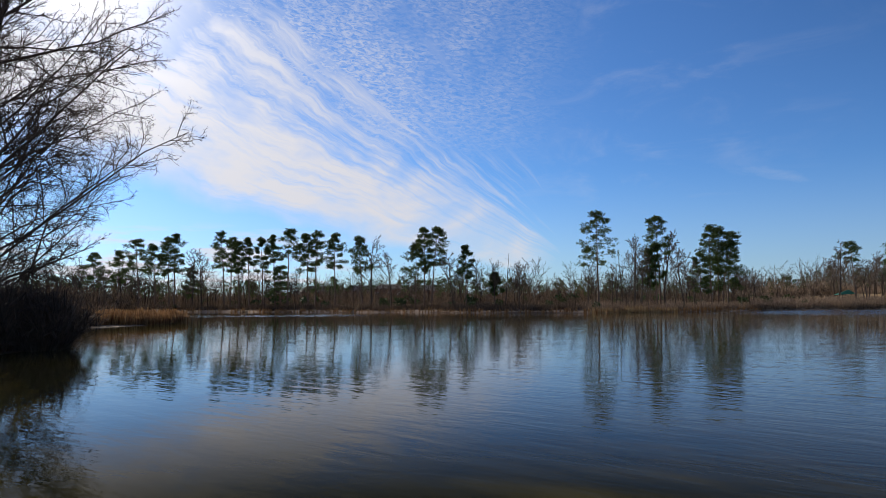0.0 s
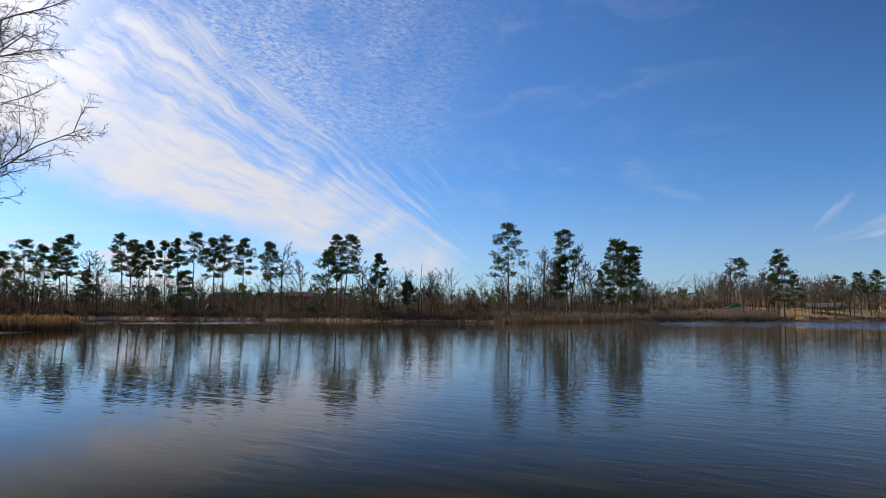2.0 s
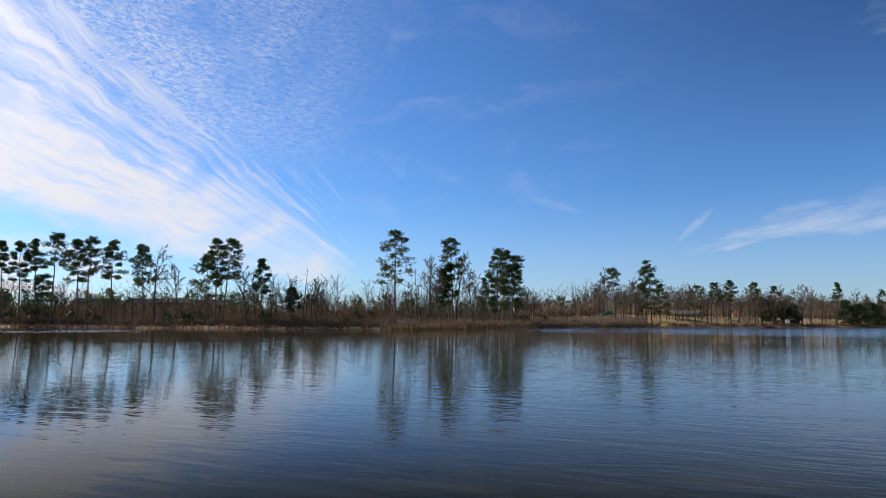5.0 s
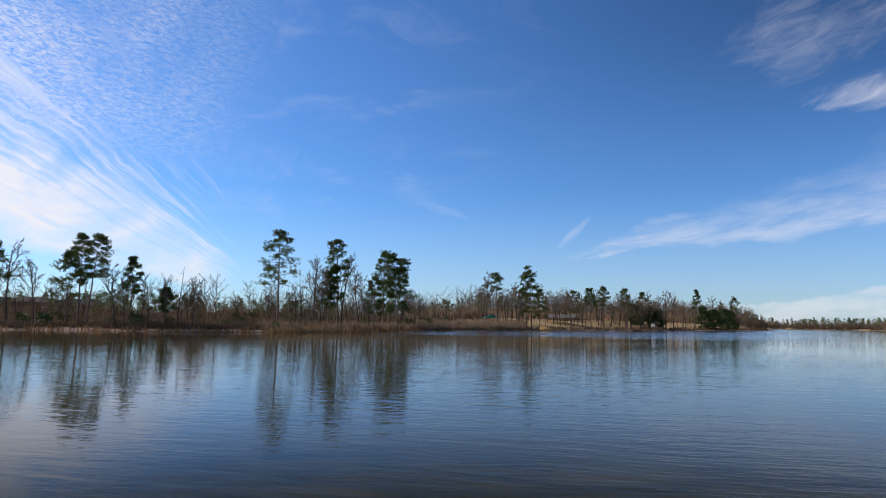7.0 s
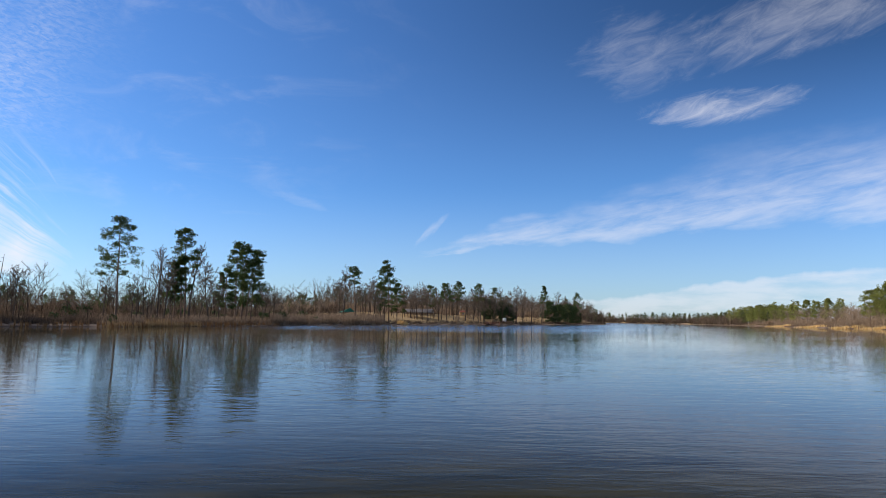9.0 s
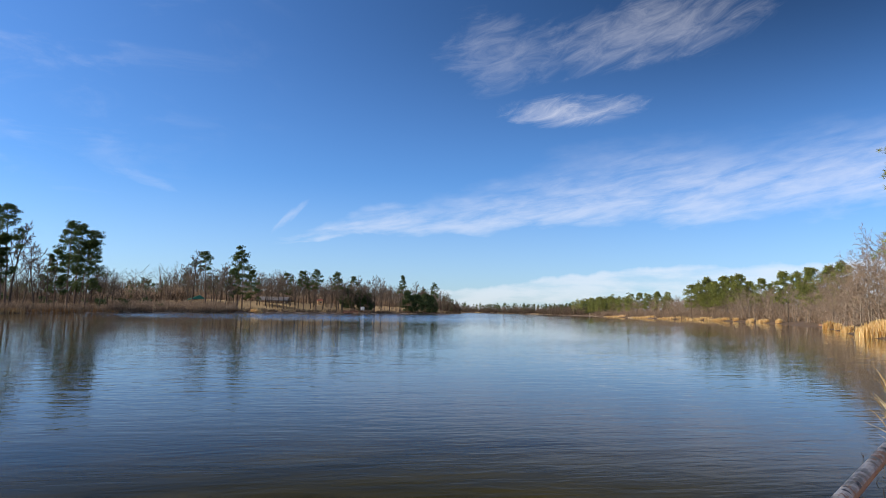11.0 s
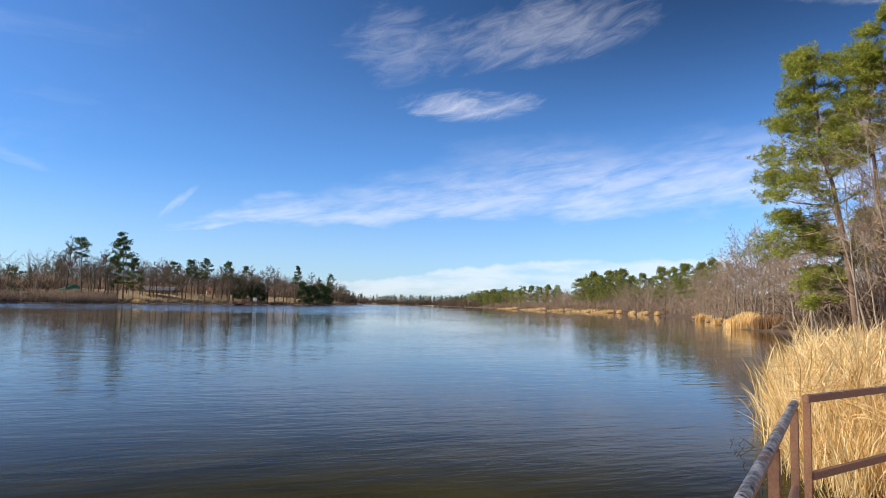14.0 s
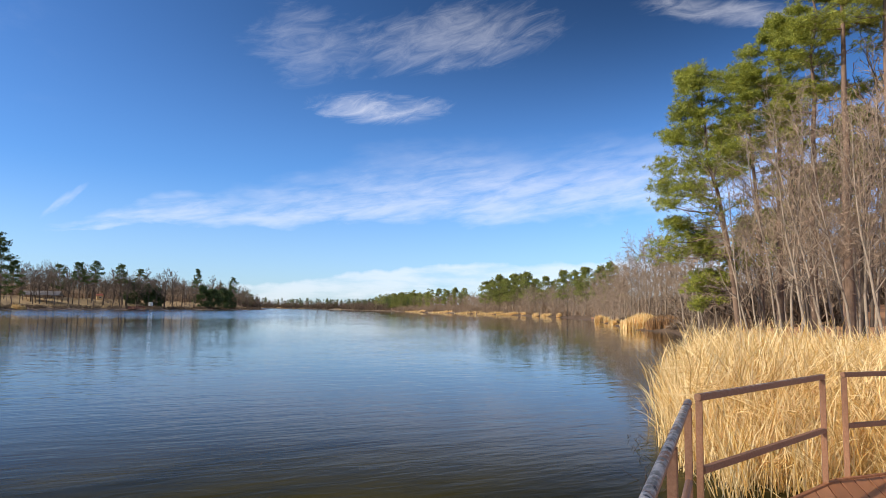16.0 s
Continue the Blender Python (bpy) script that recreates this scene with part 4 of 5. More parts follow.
h = rng.uniform(1.2, 1.9, len(p)) * np.interp(b, [86, 88, 92], [0.82, 0.95, 1.0]) * np.interp(r - inner, [0, 1.2, 3.5, 6.0], [0.72, 0.9, 1.02, 1.0]) * (1 + 0.07 * lumps)
base_z = np.clip(land(p[:, 0], p[:, 1]), -0.3, 0.35)
reeds("cattail_bed", p, h, REED_NEAR, M_REED, "dense bed of dry golden cattail leaves in shallow water", 22, 0.1, base_z)
# fallen, matted leaves at the foot of the bed and across it
pick = (rng.uniform(0, 1, len(p)) < np.interp(r - inner, [0, 2, 5], [0.42, 0.3, 0.12])) & (b > np.interp(r, [10, 16, 30], [92.5, 90.5, 89.2]))
reeds("fallen_reeds", p[pick] + rng.normal(0, 0.3, (int(pick.sum()), 2)), h[pick] * 0.8, REED_NEAR, M_REED, "bent and matted dry cattail leaves over the water", 23, 0.75,
      rng.uniform(0.05, 0.5, int(pick.sum())) + 0.35 * np.clip(r[pick] - inner[pick], 0, 2.5))

# dead sticks and leaf scraps standing in the water off the bed
rng = np.random.default_rng(24)
n = 40
b, r = rng.uniform(84.6, 88.2, n), rng.uniform(9.5, 15.5, n)
foot = np.column_stack([r * np.sin(np.radians(b)), r * np.cos(np.radians(b)), np.full(n, -0.05)])
tip = foot + np.column_stack([rng.normal(0, 0.2, (n, 2)), rng.uniform(0.06, 0.3, n)])
stuff("drowned_sticks", [tubes(foot, tip, np.full(n, 0.007), np.full(n, 0.004), 4)], M_DARK_TWIG, "thin dark sticks and stubble standing in the shallow water", "sticks")
# stands of reeds along the wooded shore
REED_LABEL = "clump of dry golden reeds at the water's edge"
patch(85.5, 110, 5.6, 5, 700, 1.9, 2.6, M_REED, REED_LABEL, 31)
patch(87.4, 106, 5.0, 5, 420, 1.6, 2.2, M_RUSSET_REED, "clump of dull brown reeds at the water's edge", 32)
patch(82.3, 190, 2.6, 2, 140, 1.8, 2.6, M_REED, REED_LABEL, 33)
patch(82.9, 170, 1.6, 1.5, 70, 1.4, 2.0, M_REED, REED_LABEL, 34)
patch(83.5, 140, 2.2, 1.5, 90, 1.2, 1.8, M_REED, REED_LABEL, 35)
for i, (bearing, d, w) in enumerate(((76.9, 362, 4), (77.8, 340, 5.5), (75.9, 390, 3), (78.9, 318, 2.5), (71.2, 488, 22), (73.2, 446, 26), (75.0, 412, 22), (69.0, 548, 26), (67.0, 650, 32))):
    patch(bearing, d, w, 5, int(40 + w * 5), 1.6, 2.6, M_REED, "low band of dry golden reeds along the far shore", 40 + i, "reed_band")
# reeds on the far bank and the spit
for seed, b0, b1, s1, n, h1 in ((60, 12.4, 15.6, 2.2, 150, 1.3), (61, 15.4, 17.2, 3.0, 160, 1.7), (62, 17.0, 19.6, 2.2, 150, 1.4)):
    p = in_band(np.random.default_rng(seed), n, b0, b1, -0.8, s1, 150, 200)
    reeds("reed_band", p, np.random.default_rng(seed).uniform(0.4, h1, n), REED_FAR, M_TAN_REED, "uneven band of dry tan reeds on the far bank", seed)
patch(36.2, 300, 5, 3, 120, 1.6, 2.6, M_REED, REED_LABEL, 66)
for i, (bearing, d, w) in enumerate(((-28.6, 86, 6), (-26.5, 88, 6), (-24.4, 90, 6), (-22.6, 95, 4.6))):
    patch(bearing, d, w, 7, 420, 1.2, 2.2, M_RUSSET_REED, "russet dry reeds on a low muddy spit", 70 + i, "reed_spit")
rng = np.random.default_rng(80)
p = in_band(rng, 700, -26, 26, -0.6, 1.2, 140, 260)
reeds("bank_reeds", p, rng.uniform(0.6, 1.5, len(p)), REED_FAR, M_RUSSET_REED, "thin brown reeds along the far waterline", 81)


# evergreen shrubs low on the bank
rng = np.random.default_rng(95)
p = in_band(rng, 70, -33, 30, 4, 40, 130, 300)
hub = np.repeat(np.column_stack([p, land(p[:, 0], p[:, 1])]), 16, 0)
size = np.repeat(rng.uniform(0.8, 2.0, len(p)), 16)
spot = hub + rng.uniform(-1, 1, hub.shape) * np.stack([size, size, size], 1) * np.array([0.8, 0.8, 0.9]) + np.stack([0 * size, 0 * size, size * 0.6], 1)
stuff("evergreen_shrubs", [scatter(PUFF_FAR, spot, size * 0.55, rng, 0.5)], M_CEDAR, "dark evergreen shrubs scattered in the brown brush", "shrubs")


# woods farther off: simple trees joined
def wood_template(seed):
    """A small leafless tree of unit height, its limbs as flat blades."""
    r2 = np.random.default_rng(seed)
    spec = {"steps": (4, 3, 1), "curve": (0.05, 0.16, 0.2), "up": (0.02, 0.1, 0.08), "taper": (0.3, 0.35, 0.5), "count": (10, 5), "from": (0.3, 0.15),
            "angle": (40, 38), "ratio": (0.42, 0.6), "rratio": (0.5, 0.7), "thin": 0.0035}
    segs = []
    grow(r2, segs, (0, 0, 0), (0, 0, 1), 0.86, 0.009, 0, spec)
    v, f = [], []
    for a, b, ra, rb, level in segs:
        side = np.cross(b - a, r2.normal(0, 1, 3))
        side /= np.linalg.norm(side) + 1e-9
        k = len(v)
        v += [a - side * ra, a + side * ra, b + side * rb, b - side * rb]
        f.append((k, k + 1, k + 2, k + 3))
    return np.array(v), np.array(f)


WOOD = [wood_template(s) for s in range(4)]


def woods(name, n, b0, b1, s0, s1, d0, d1, h0, h1, seed, green, label, clump=30, twig=None, needle=None):
    rng = np.random.default_rng(seed)
    p = in_band(rng, n, b0, b1, s0, s1, d0, d1)
    z = land(p[:, 0], p[:, 1])
    h = rng.uniform(h0, h1, n)
    dist = np.hypot(p[:, 0], p[:, 1])
    trunk_w = np.maximum(0.12, dist * 0.0004)
    foot = np.column_stack([p, z - 0.3])
    crown_top = np.column_stack([p, z + h])
    root = tagged(new(name), label, "woods", kind="stuff")
    if green:
        v, f = tubes(foot, crown_top, trunk_w, trunk_w * 0.3, 4)
        child("trunks", mesh_of("trunks", v, f, M_PINE_BARK), root)
        k = clump
        t = rng.uniform(0.2, 1.0, (n, k))
        wide = (h[:, None] * 0.17) * np.sin(np.pi * np.clip((t - 0.15) / 0.88, 0.05, 1)) ** 0.7
        a = rng.uniform(0, 6.3, (n, k))
        q = np.sqrt(rng.uniform(0, 1, (n, k)))
        w = np.stack([p[:, :1] + np.cos(a) * q * wide, p[:, 1:] + np.sin(a) * q * wide, z[:, None] + h[:, None] * t], -1).reshape(-1, 3)
        v, f = scatter(PUFF_FAR, w, np.repeat(h * 0.085, k) * rng.uniform(0.7, 1.2, n * k), rng, 0.5, 0.8)
        child("crowns", mesh_of("crowns", v, f, needle or M_NEEDLE), root)
    else:
        which = rng.integers(0, 4, n)
        pieces = [scatter(WOOD[k], np.column_stack([p[which == k], z[which == k] - 0.2]), h[which == k], rng, 0.03) for k in range(4)]
        v, f = joined(pieces)
        child("crowns", mesh_of("crowns", v, f, twig or M_TWIG), root)
    return root


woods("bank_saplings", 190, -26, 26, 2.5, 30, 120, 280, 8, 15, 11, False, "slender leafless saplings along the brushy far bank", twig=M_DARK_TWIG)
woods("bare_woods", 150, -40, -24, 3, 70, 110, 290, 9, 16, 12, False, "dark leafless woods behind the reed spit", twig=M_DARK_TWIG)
brush("dark_thicket", 420, -40, -25, 2, 50, 110, 290, 3, 8, M_BRUSH, "dark tangled thicket behind the reed spit", 13)
woods("evergreen_woods", 420, -34, 30, 42, 170, 190, 420, 6, 11, 1, True, "distant dark green pine woods behind the far bank", 22)
woods("bare_woods", 420, -34, 30, 30, 130, 190, 420, 7, 11, 2, False, "distant leafless woods behind the far bank", twig=M_MID_TWIG)
woods("evergreen_woods", 120, 25, 52, 60, 230, 290, 820, 10, 15.5, 3, True, "distant green pine woods behind the picnic point")
woods("point_trees", 210, 29, 52.5, 9, 70, 240, 640, 13, 20, 14, False, "leafless trees crowding the picnic point", twig=M_MID_TWIG)
woods("bare_woods", 460, 24, 52, 22, 150, 250, 760, 11, 17.5, 4, False, "distant leafless woods behind the picnic point", twig=M_MID_TWIG)
brush("end_thicket", 900, 49, 64, 3, 60, 640, 1700, 8, 15, M_BRUSH, "dense low woods along the far end of the lake", 9)
woods("evergreen_woods", 340, 50, 66, 6, 110, 640, 1500, 13, 19, 5, True, "distant pine woods at the end of the lake", 22)
woods("bare_woods", 200, 50, 66, 4, 50, 640, 1700, 11, 16, 6, False, "distant leafless woods at the end of the lake")

# ------------------------------------------------------------------ the near shores
# leafless tree over the water, and the thicket at its foot
def crown_form(reach):
    """Room that the crown fills: how far it spreads to one side at each height."""
    return lambda q: q[0] < reach * float(np.interp(q[2], [0, 3, 5, 8, 12, 17, 21, 26], [0.3, 0.4, 0.5, 0.74, 1.0, 1.0, 0.8, 0.5])) and q[2] > 1.0


for seed, bearing, d, h, reach in ((7, -36.2, 44, 25, 11.6), (8, -38.5, 50, 27, 12.5), (9, -35.4, 46, 16, 9.0)):
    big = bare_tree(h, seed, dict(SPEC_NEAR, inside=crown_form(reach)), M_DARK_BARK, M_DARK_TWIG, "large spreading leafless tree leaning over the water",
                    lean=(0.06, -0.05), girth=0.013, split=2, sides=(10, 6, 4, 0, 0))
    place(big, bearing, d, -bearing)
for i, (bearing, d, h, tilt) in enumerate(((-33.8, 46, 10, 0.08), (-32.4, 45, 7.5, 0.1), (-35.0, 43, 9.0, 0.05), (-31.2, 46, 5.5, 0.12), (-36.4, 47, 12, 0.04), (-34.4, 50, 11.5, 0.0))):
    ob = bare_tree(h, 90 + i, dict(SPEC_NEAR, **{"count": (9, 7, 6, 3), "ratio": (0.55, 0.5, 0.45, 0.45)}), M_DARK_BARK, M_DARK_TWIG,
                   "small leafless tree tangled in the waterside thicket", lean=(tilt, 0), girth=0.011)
    place(ob, bearing, d, -bearing)
BUSH_NEAR = [twig_bush_template(30, s + 20, 0.7, 0.008) for s in range(3)]
rng = np.random.default_rng(91)
b, r = rng.uniform(-37.5, -30.2, 560), rng.uniform(41.5, 52, 560)
p = np.stack([r * np.sin(np.radians(b)), r * np.cos(np.radians(b)), np.zeros(560)], 1)
p[:, 2] = np.maximum(land(p[:, 0], p[:, 1]), -0.1)
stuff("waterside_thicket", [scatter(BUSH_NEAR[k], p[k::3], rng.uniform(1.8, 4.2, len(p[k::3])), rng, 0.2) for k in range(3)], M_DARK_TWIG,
      "dense dark leafless thicket rising out of the water", "brush")
# the darker brush colour carries the shade deep in the forest
brush("forest_floor_brush", 1000, 85, 114, 62, 190, 115, 225, 4, 9, M_BRUSH, "brown understory deep in the forest", 93)
brush("shore_understory", 700, 89.3, 100, 5, 70, 80, 200, 3, 7, M_BRUSH, "brown leafless understory between the forest trunks", 96)
brush("spit_brush", 260, -36, -27, 0.5, 14, 60, 130, 1.5, 3.5, M_BRUSH, "brown brush on the low spit", 92)

# front pines of the forest
FRONT = "large loblolly pine with sunlit yellow-green needles at the forest edge"


def front_pine(bearing, d, h, base, radius, lean, seed, boughs, per, one_side=None, girth=0.0115):
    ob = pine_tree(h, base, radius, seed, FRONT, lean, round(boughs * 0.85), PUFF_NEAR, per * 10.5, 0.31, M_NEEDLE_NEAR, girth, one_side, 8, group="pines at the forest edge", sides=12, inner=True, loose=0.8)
    return place(ob, bearing, d, -bearing)


front_pine(93.2, 42, 17.2, 0.2, 3.7, -2.4, 301, 64, 3.0, math.pi)
front_pine(94.8, 48, 19.0, 0.6, 3.6, -0.6, 302, 34, 4.0)
front_pine(96.0, 50, 22.4, 0.62, 2.9, 0.7, 303, 32, 4.0)
front_pine(98.3, 46, 23.2, 0.62, 3.2, 0.6, 304, 30, 3.6)
front_pine(100.6, 44, 25.5, 0.72, 3.4, 0.3, 305, 20, 3.6)
front_pine(103.4, 42, 25.0, 0.72, 3.4, 0.3, 306, 20, 3.6)

# pale leafless trees among and before them
PALE = "slender pale-barked leafless tree at the sunny forest edge"
front = [bare_tree(16, 320 + i, dict(SPEC_MID, **{"rratio": (0.4, 0.5, 0.6), "count": (14, 8, 6), "from": (0.26, 0.15, 0.1), "thin": 0.008}), M_GREY_BARK, M_TWIG, PALE, girth=0.0054, lean=(-0.05, 0.0), group="bare trees at the forest edge") for i in range(5)]
first = set()


def stand(ob, bearing, d, height, turn, lean, unit):
    x, y, z = on_land(bearing, d)
    s = height / unit
    m = pose(x, y, z, 0, 0, -bearing) @ pose(0, 0, 0, 0, lean, 0) @ pose(0, 0, 0, 0, 0, turn) @ Matrix.Diagonal((s, s, s, 1))
    if ob.name in first:
        return copy_thing(ob, m)
    first.add(ob.name)
    ob.matrix_basis = m
    return ob


for i, (bearing, d, h, lean) in enumerate(((93.4, 38, 12, -8), (94.0, 40, 14, -6), (96.3, 36, 13, -7), (96.9, 34, 14, -9), (98.1, 33, 14, -6), (98.7, 36, 16, -5), (99.2, 34, 15, -7),
                                           (100.9, 32, 15, -8), (101.8, 35, 16, -5), (102.8, 31, 15, -8), (91.6, 46, 12, -4), (90.8, 52, 12, -5), (95.0, 44, 15, -4), (103.6, 34, 16, -6), (94.6, 42, 13, 1), (97.4, 38, 15, 2), (99.8, 37, 17, 0), (101.2, 38, 17, 2), (102.2, 36, 17, 0), (96.0, 41, 14, 3))):
    stand(front[i % 5], bearing, d, h, rnd.uniform(-40, 40), lean * 0.6, 16)

wood_forms = [bare_tree(18, 340 + i, dict(SPEC_FAR, **{"from": (0.45, 0.2, 0.2), "angle": (34, 36, 38), "thin": 0.016}), M_GREY_BARK if i % 3 else M_DARK_BARK, M_TWIG,
                        "slender leafless tree standing in the leaf-covered forest", girth=0.0085, group="trees inside the forest", sides=(7, 4, 0, 0)) for i in range(5)]
n = 0
while n < 64:
    bearing, d = rnd.uniform(86.5, 107), math.sqrt(rnd.uniform(40 ** 2, 95 ** 2))
    x, y = at(bearing, d)
    if shore_distance(np.array([x]), np.array([y]))[0] > 7:
        stand(wood_forms[n % 5], bearing, d, rnd.uniform(12, 20), rnd.uniform(0, 360), rnd.uniform(-3, 2), 18)
        n += 1
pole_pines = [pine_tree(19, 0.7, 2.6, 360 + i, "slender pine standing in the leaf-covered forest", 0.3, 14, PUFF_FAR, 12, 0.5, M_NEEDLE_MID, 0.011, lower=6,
                        group="pines inside the forest") for i in range(3)]
n = 0
while n < 18:
    bearing, d = rnd.uniform(90, 107), math.sqrt(rnd.uniform(50 ** 2, 150 ** 2))
    x, y = at(bearing, d)
    if shore_distance(np.array([x]), np.array([y]))[0] > 12:
        stand(pole_pines[n % 3], bearing, d, rnd.uniform(16, 21), rnd.uniform(0, 360), rnd.uniform(-2, 2), 19)
        n += 1

# broad twiggy trees that overhang the shore
broad = [bare_tree(14, 380 + i, dict(SPEC_MID, **{"count": (15, 9, 7), "from": (0.1, 0.15, 0.1), "angle": (55, 44, 42), "ratio": (0.52, 0.5, 0.5), "thin": 0.016}), M_GREY_BARK, M_TWIG,
                   "broad twiggy leafless tree overhanging the shore", girth=0.011, group="twiggy trees along the shore", sides=(7, 4, 0, 0)) for i in range(4)]
for i, (bearing, d, h) in enumerate(((81.9, 262, 15), (82.6, 205, 13), (83.0, 185, 14), (83.4, 165, 13), (83.9, 150, 13), (84.3, 132, 13), (84.9, 126, 14), (85.5, 124, 15), (86.2, 122, 16), (86.9, 120, 15),
                                     (87.6, 116, 16), (88.3, 114, 15), (89.0, 100, 14), (89.6, 86, 13), (90.2, 70, 12), (85.2, 138, 17), (86.6, 136, 18), (88.0, 130, 18), (84.5, 150, 16), (83.6, 190, 16), (86.0, 130, 17), (87.2, 126, 17), (85.0, 132, 15), (88.7, 118, 17), (90.0, 92, 15), (83.1, 215, 16), (82.2, 240, 15))):
    stand(broad[i % 4], bearing, d, h, rnd.uniform(0, 360), 0, 14)
for i in range(34):
    bearing = rnd.uniform(74, 83.5)
    d = float(np.interp(bearing, [74, 77, 79.5, 81.6, 83.2], [430, 360, 300, 230, 150])) + rnd.uniform(7, 40)
    stand((broad + wood_forms)[i % 9], bearing, d, rnd.uniform(13, 19), rnd.uniform(0, 360), 0, 14 if i % 9 < 4 else 18)
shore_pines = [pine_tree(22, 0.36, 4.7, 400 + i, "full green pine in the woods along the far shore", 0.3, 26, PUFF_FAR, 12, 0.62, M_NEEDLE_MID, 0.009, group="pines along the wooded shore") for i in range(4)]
for i, (bearing, d, h) in enumerate(((81.2, 285, 20), (79.3, 350, 23), (80.2, 330, 21), (77.8, 400, 22), (76.8, 415, 23), (76.2, 420, 25), (75.6, 430, 26), (75.0, 440, 26), (74.4, 445, 25), (73.8, 455, 25), (73.2, 470, 24),
                                     (72.6, 480, 22), (70.0, 560, 22), (68.6, 610, 20), (69.3, 590, 20), (74.1, 470, 24), (75.3, 455, 24), (82.4, 255, 18), (83.3, 200, 17), (65.3, 760, 21), (64.7, 790, 22), (66.4, 730, 19))):
    stand(shore_pines[i % 4], bearing, d, h, rnd.uniform(0, 360), 0, 22)
woods("bare_woods", 620, 66, 84.5, 8, 90, 130, 760, 12, 18, 7, False, "leafless woods along the wooded shore")
woods("evergreen_woods", 90, 62, 68, 8, 90, 640, 1000, 17, 23, 8, True, "green pine woods along the far shore", 30, needle=M_NEEDLE_MID)
woods("evergreen_woods", 80, 69, 82, 30, 140, 200, 700, 17, 23, 9, True, "green pine woods behind the wooded shore", 34, needle=M_NEEDLE_MID)
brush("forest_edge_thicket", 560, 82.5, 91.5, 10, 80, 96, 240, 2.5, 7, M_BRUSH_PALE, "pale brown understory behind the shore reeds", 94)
# darker twig tone here: shade between the trunks is put into the colour
woods("bare_woods", 360, 84, 114, 35, 170, 85, 260, 13, 19, 10, False, "leafless woods deep behind the forest edge", twig=M_MID_TWIG)


# ------------------------------------------------------------------ buildings and things on the point
def gable_house(bearing, d, w, depth, wall_h, roof_h, wall_mat, roof_mat, label, turn=0.0, windows=3, name="house", rise=0.0):
    x, y, z = on_land(bearing, d)
    z += rise
    root = tagged(new(name), label, "building")
    root.matrix_basis = pose(x, y, z, 0, 0, -bearing + turn)
    part("wall", box(bmesh.new(), 0, 0, wall_h / 2 - 0.3 - rise / 2, w, depth, wall_h + 0.6 + rise), wall_mat, root)
    bm = bmesh.new()
    e = 0.5
    a = [bm.verts.new(c) for c in ((-w / 2 - e, -depth / 2 - e, wall_h), (w / 2 + e, -depth / 2 - e, wall_h), (w / 2 + e, depth / 2 + e, wall_h), (-w / 2 - e, depth / 2 + e, wall_h),
                                   (-w / 2 + depth * 0.3, 0, wall_h + roof_h), (w / 2 - depth * 0.3, 0, wall_h + roof_h))]
    for q in ((0, 1, 5, 4), (2, 3, 4, 5), (1, 2, 5), (3, 0, 4), (3, 2, 1, 0)):
        bm.faces.new([a[i] for i in q])
    part("roof", bm, roof_mat, root)
    for i in range(windows):
        cx = (i + 0.5) / windows * w - w / 2
        win = part("window", box(bmesh.new(), cx, -depth / 2 - 0.03, wall_h * 0.55, w / windows * 0.36, 0.08, wall_h * 0.36), M_WHITE, root)
        part("pane", box(bmesh.new(), cx, -depth / 2 - 0.075, wall_h * 0.55, w / windows * 0.29, 0.03, wall_h * 0.28), M_PANE, win)
    return root


gable_house(-10.6, 300, 17, 9, 4.5, 3.0, M_BRICK, M_ROOF, "brick house with a hipped shingle roof behind the trees", 10)
gable_house(-4.6, 285, 14, 9, 5.5, 2.0, M_BRICK, M_ROOF, "red brick house with a low roof behind the trees", -8)
gable_house(-1.6, 300, 18, 10, 5.0, 2.5, M_BRICK, M_ROOF, "long brick house half hidden by bare trees", 4)
gable_house(-7.2, 310, 15, 9, 5.0, 2.6, M_BRICK, M_ROOF, "brick house with a shingle roof behind the pines", 4)
gable_house(41.4, 400, 3.6, 3.0, 2.3, 1.0, M_TAN, M_RED, "small tan timber kiosk with a low brown roof", 8, 1, "kiosk")


def open_shelter(bearing, d, w, depth, h, roof_h, roof_mat, label, turn=0.0, rows=3):
    x, y, z = on_land(bearing, d)
    root = tagged(new("picnic_shelter"), label, "picnic shelter")
    root.matrix_basis = pose(x, y, z, 0, 0, -bearing + turn)
    bm = bmesh.new()
    a = [bm.verts.new(c) for c in ((-w / 2, -depth / 2, h), (w / 2, -depth / 2, h), (w / 2, depth / 2, h), (-w / 2, depth / 2, h), (-w / 2, 0, h + roof_h), (w / 2, 0, h + roof_h))]
    b2 = [bm.verts.new(v.co - Vector((0, 0, 0.25))) for v in a]
    for q in ((0, 1, 5, 4), (2, 3, 4, 5), (1, 2, 5), (3, 0, 4)):
        bm.faces.new([a[i] for i in q])
        bm.faces.new([b2[i] for i in reversed(q)])
    for i, j in ((0, 1), (1, 2), (2, 3), (3, 0)):
        bm.faces.new((b2[i], b2[j], a[j], a[i]))
    part("roof", bm, roof_mat, root)
    for i in range(rows):
        for sy in (-1, 1):
            cx = (i / (rows - 1) - 0.5) * (w - 0.8)
            part("post", box(bmesh.new(), cx, sy * (depth / 2 - 0.4), h / 2 - 0.3, 0.2, 0.2, h + 0.4), M_WOOD, root)
    return root


open_shelter(37.6, 352, 15, 7, 2.9, 1.8, M_GREY_ROOF, "long open picnic shelter with a pale roof", -14, 5)
open_shelter(97.0, 150, 4.4, 4.0, 2.5, 1.1, M_DARK_GREEN, "open picnic shelter with a dark green roof among trees", 12, 2)


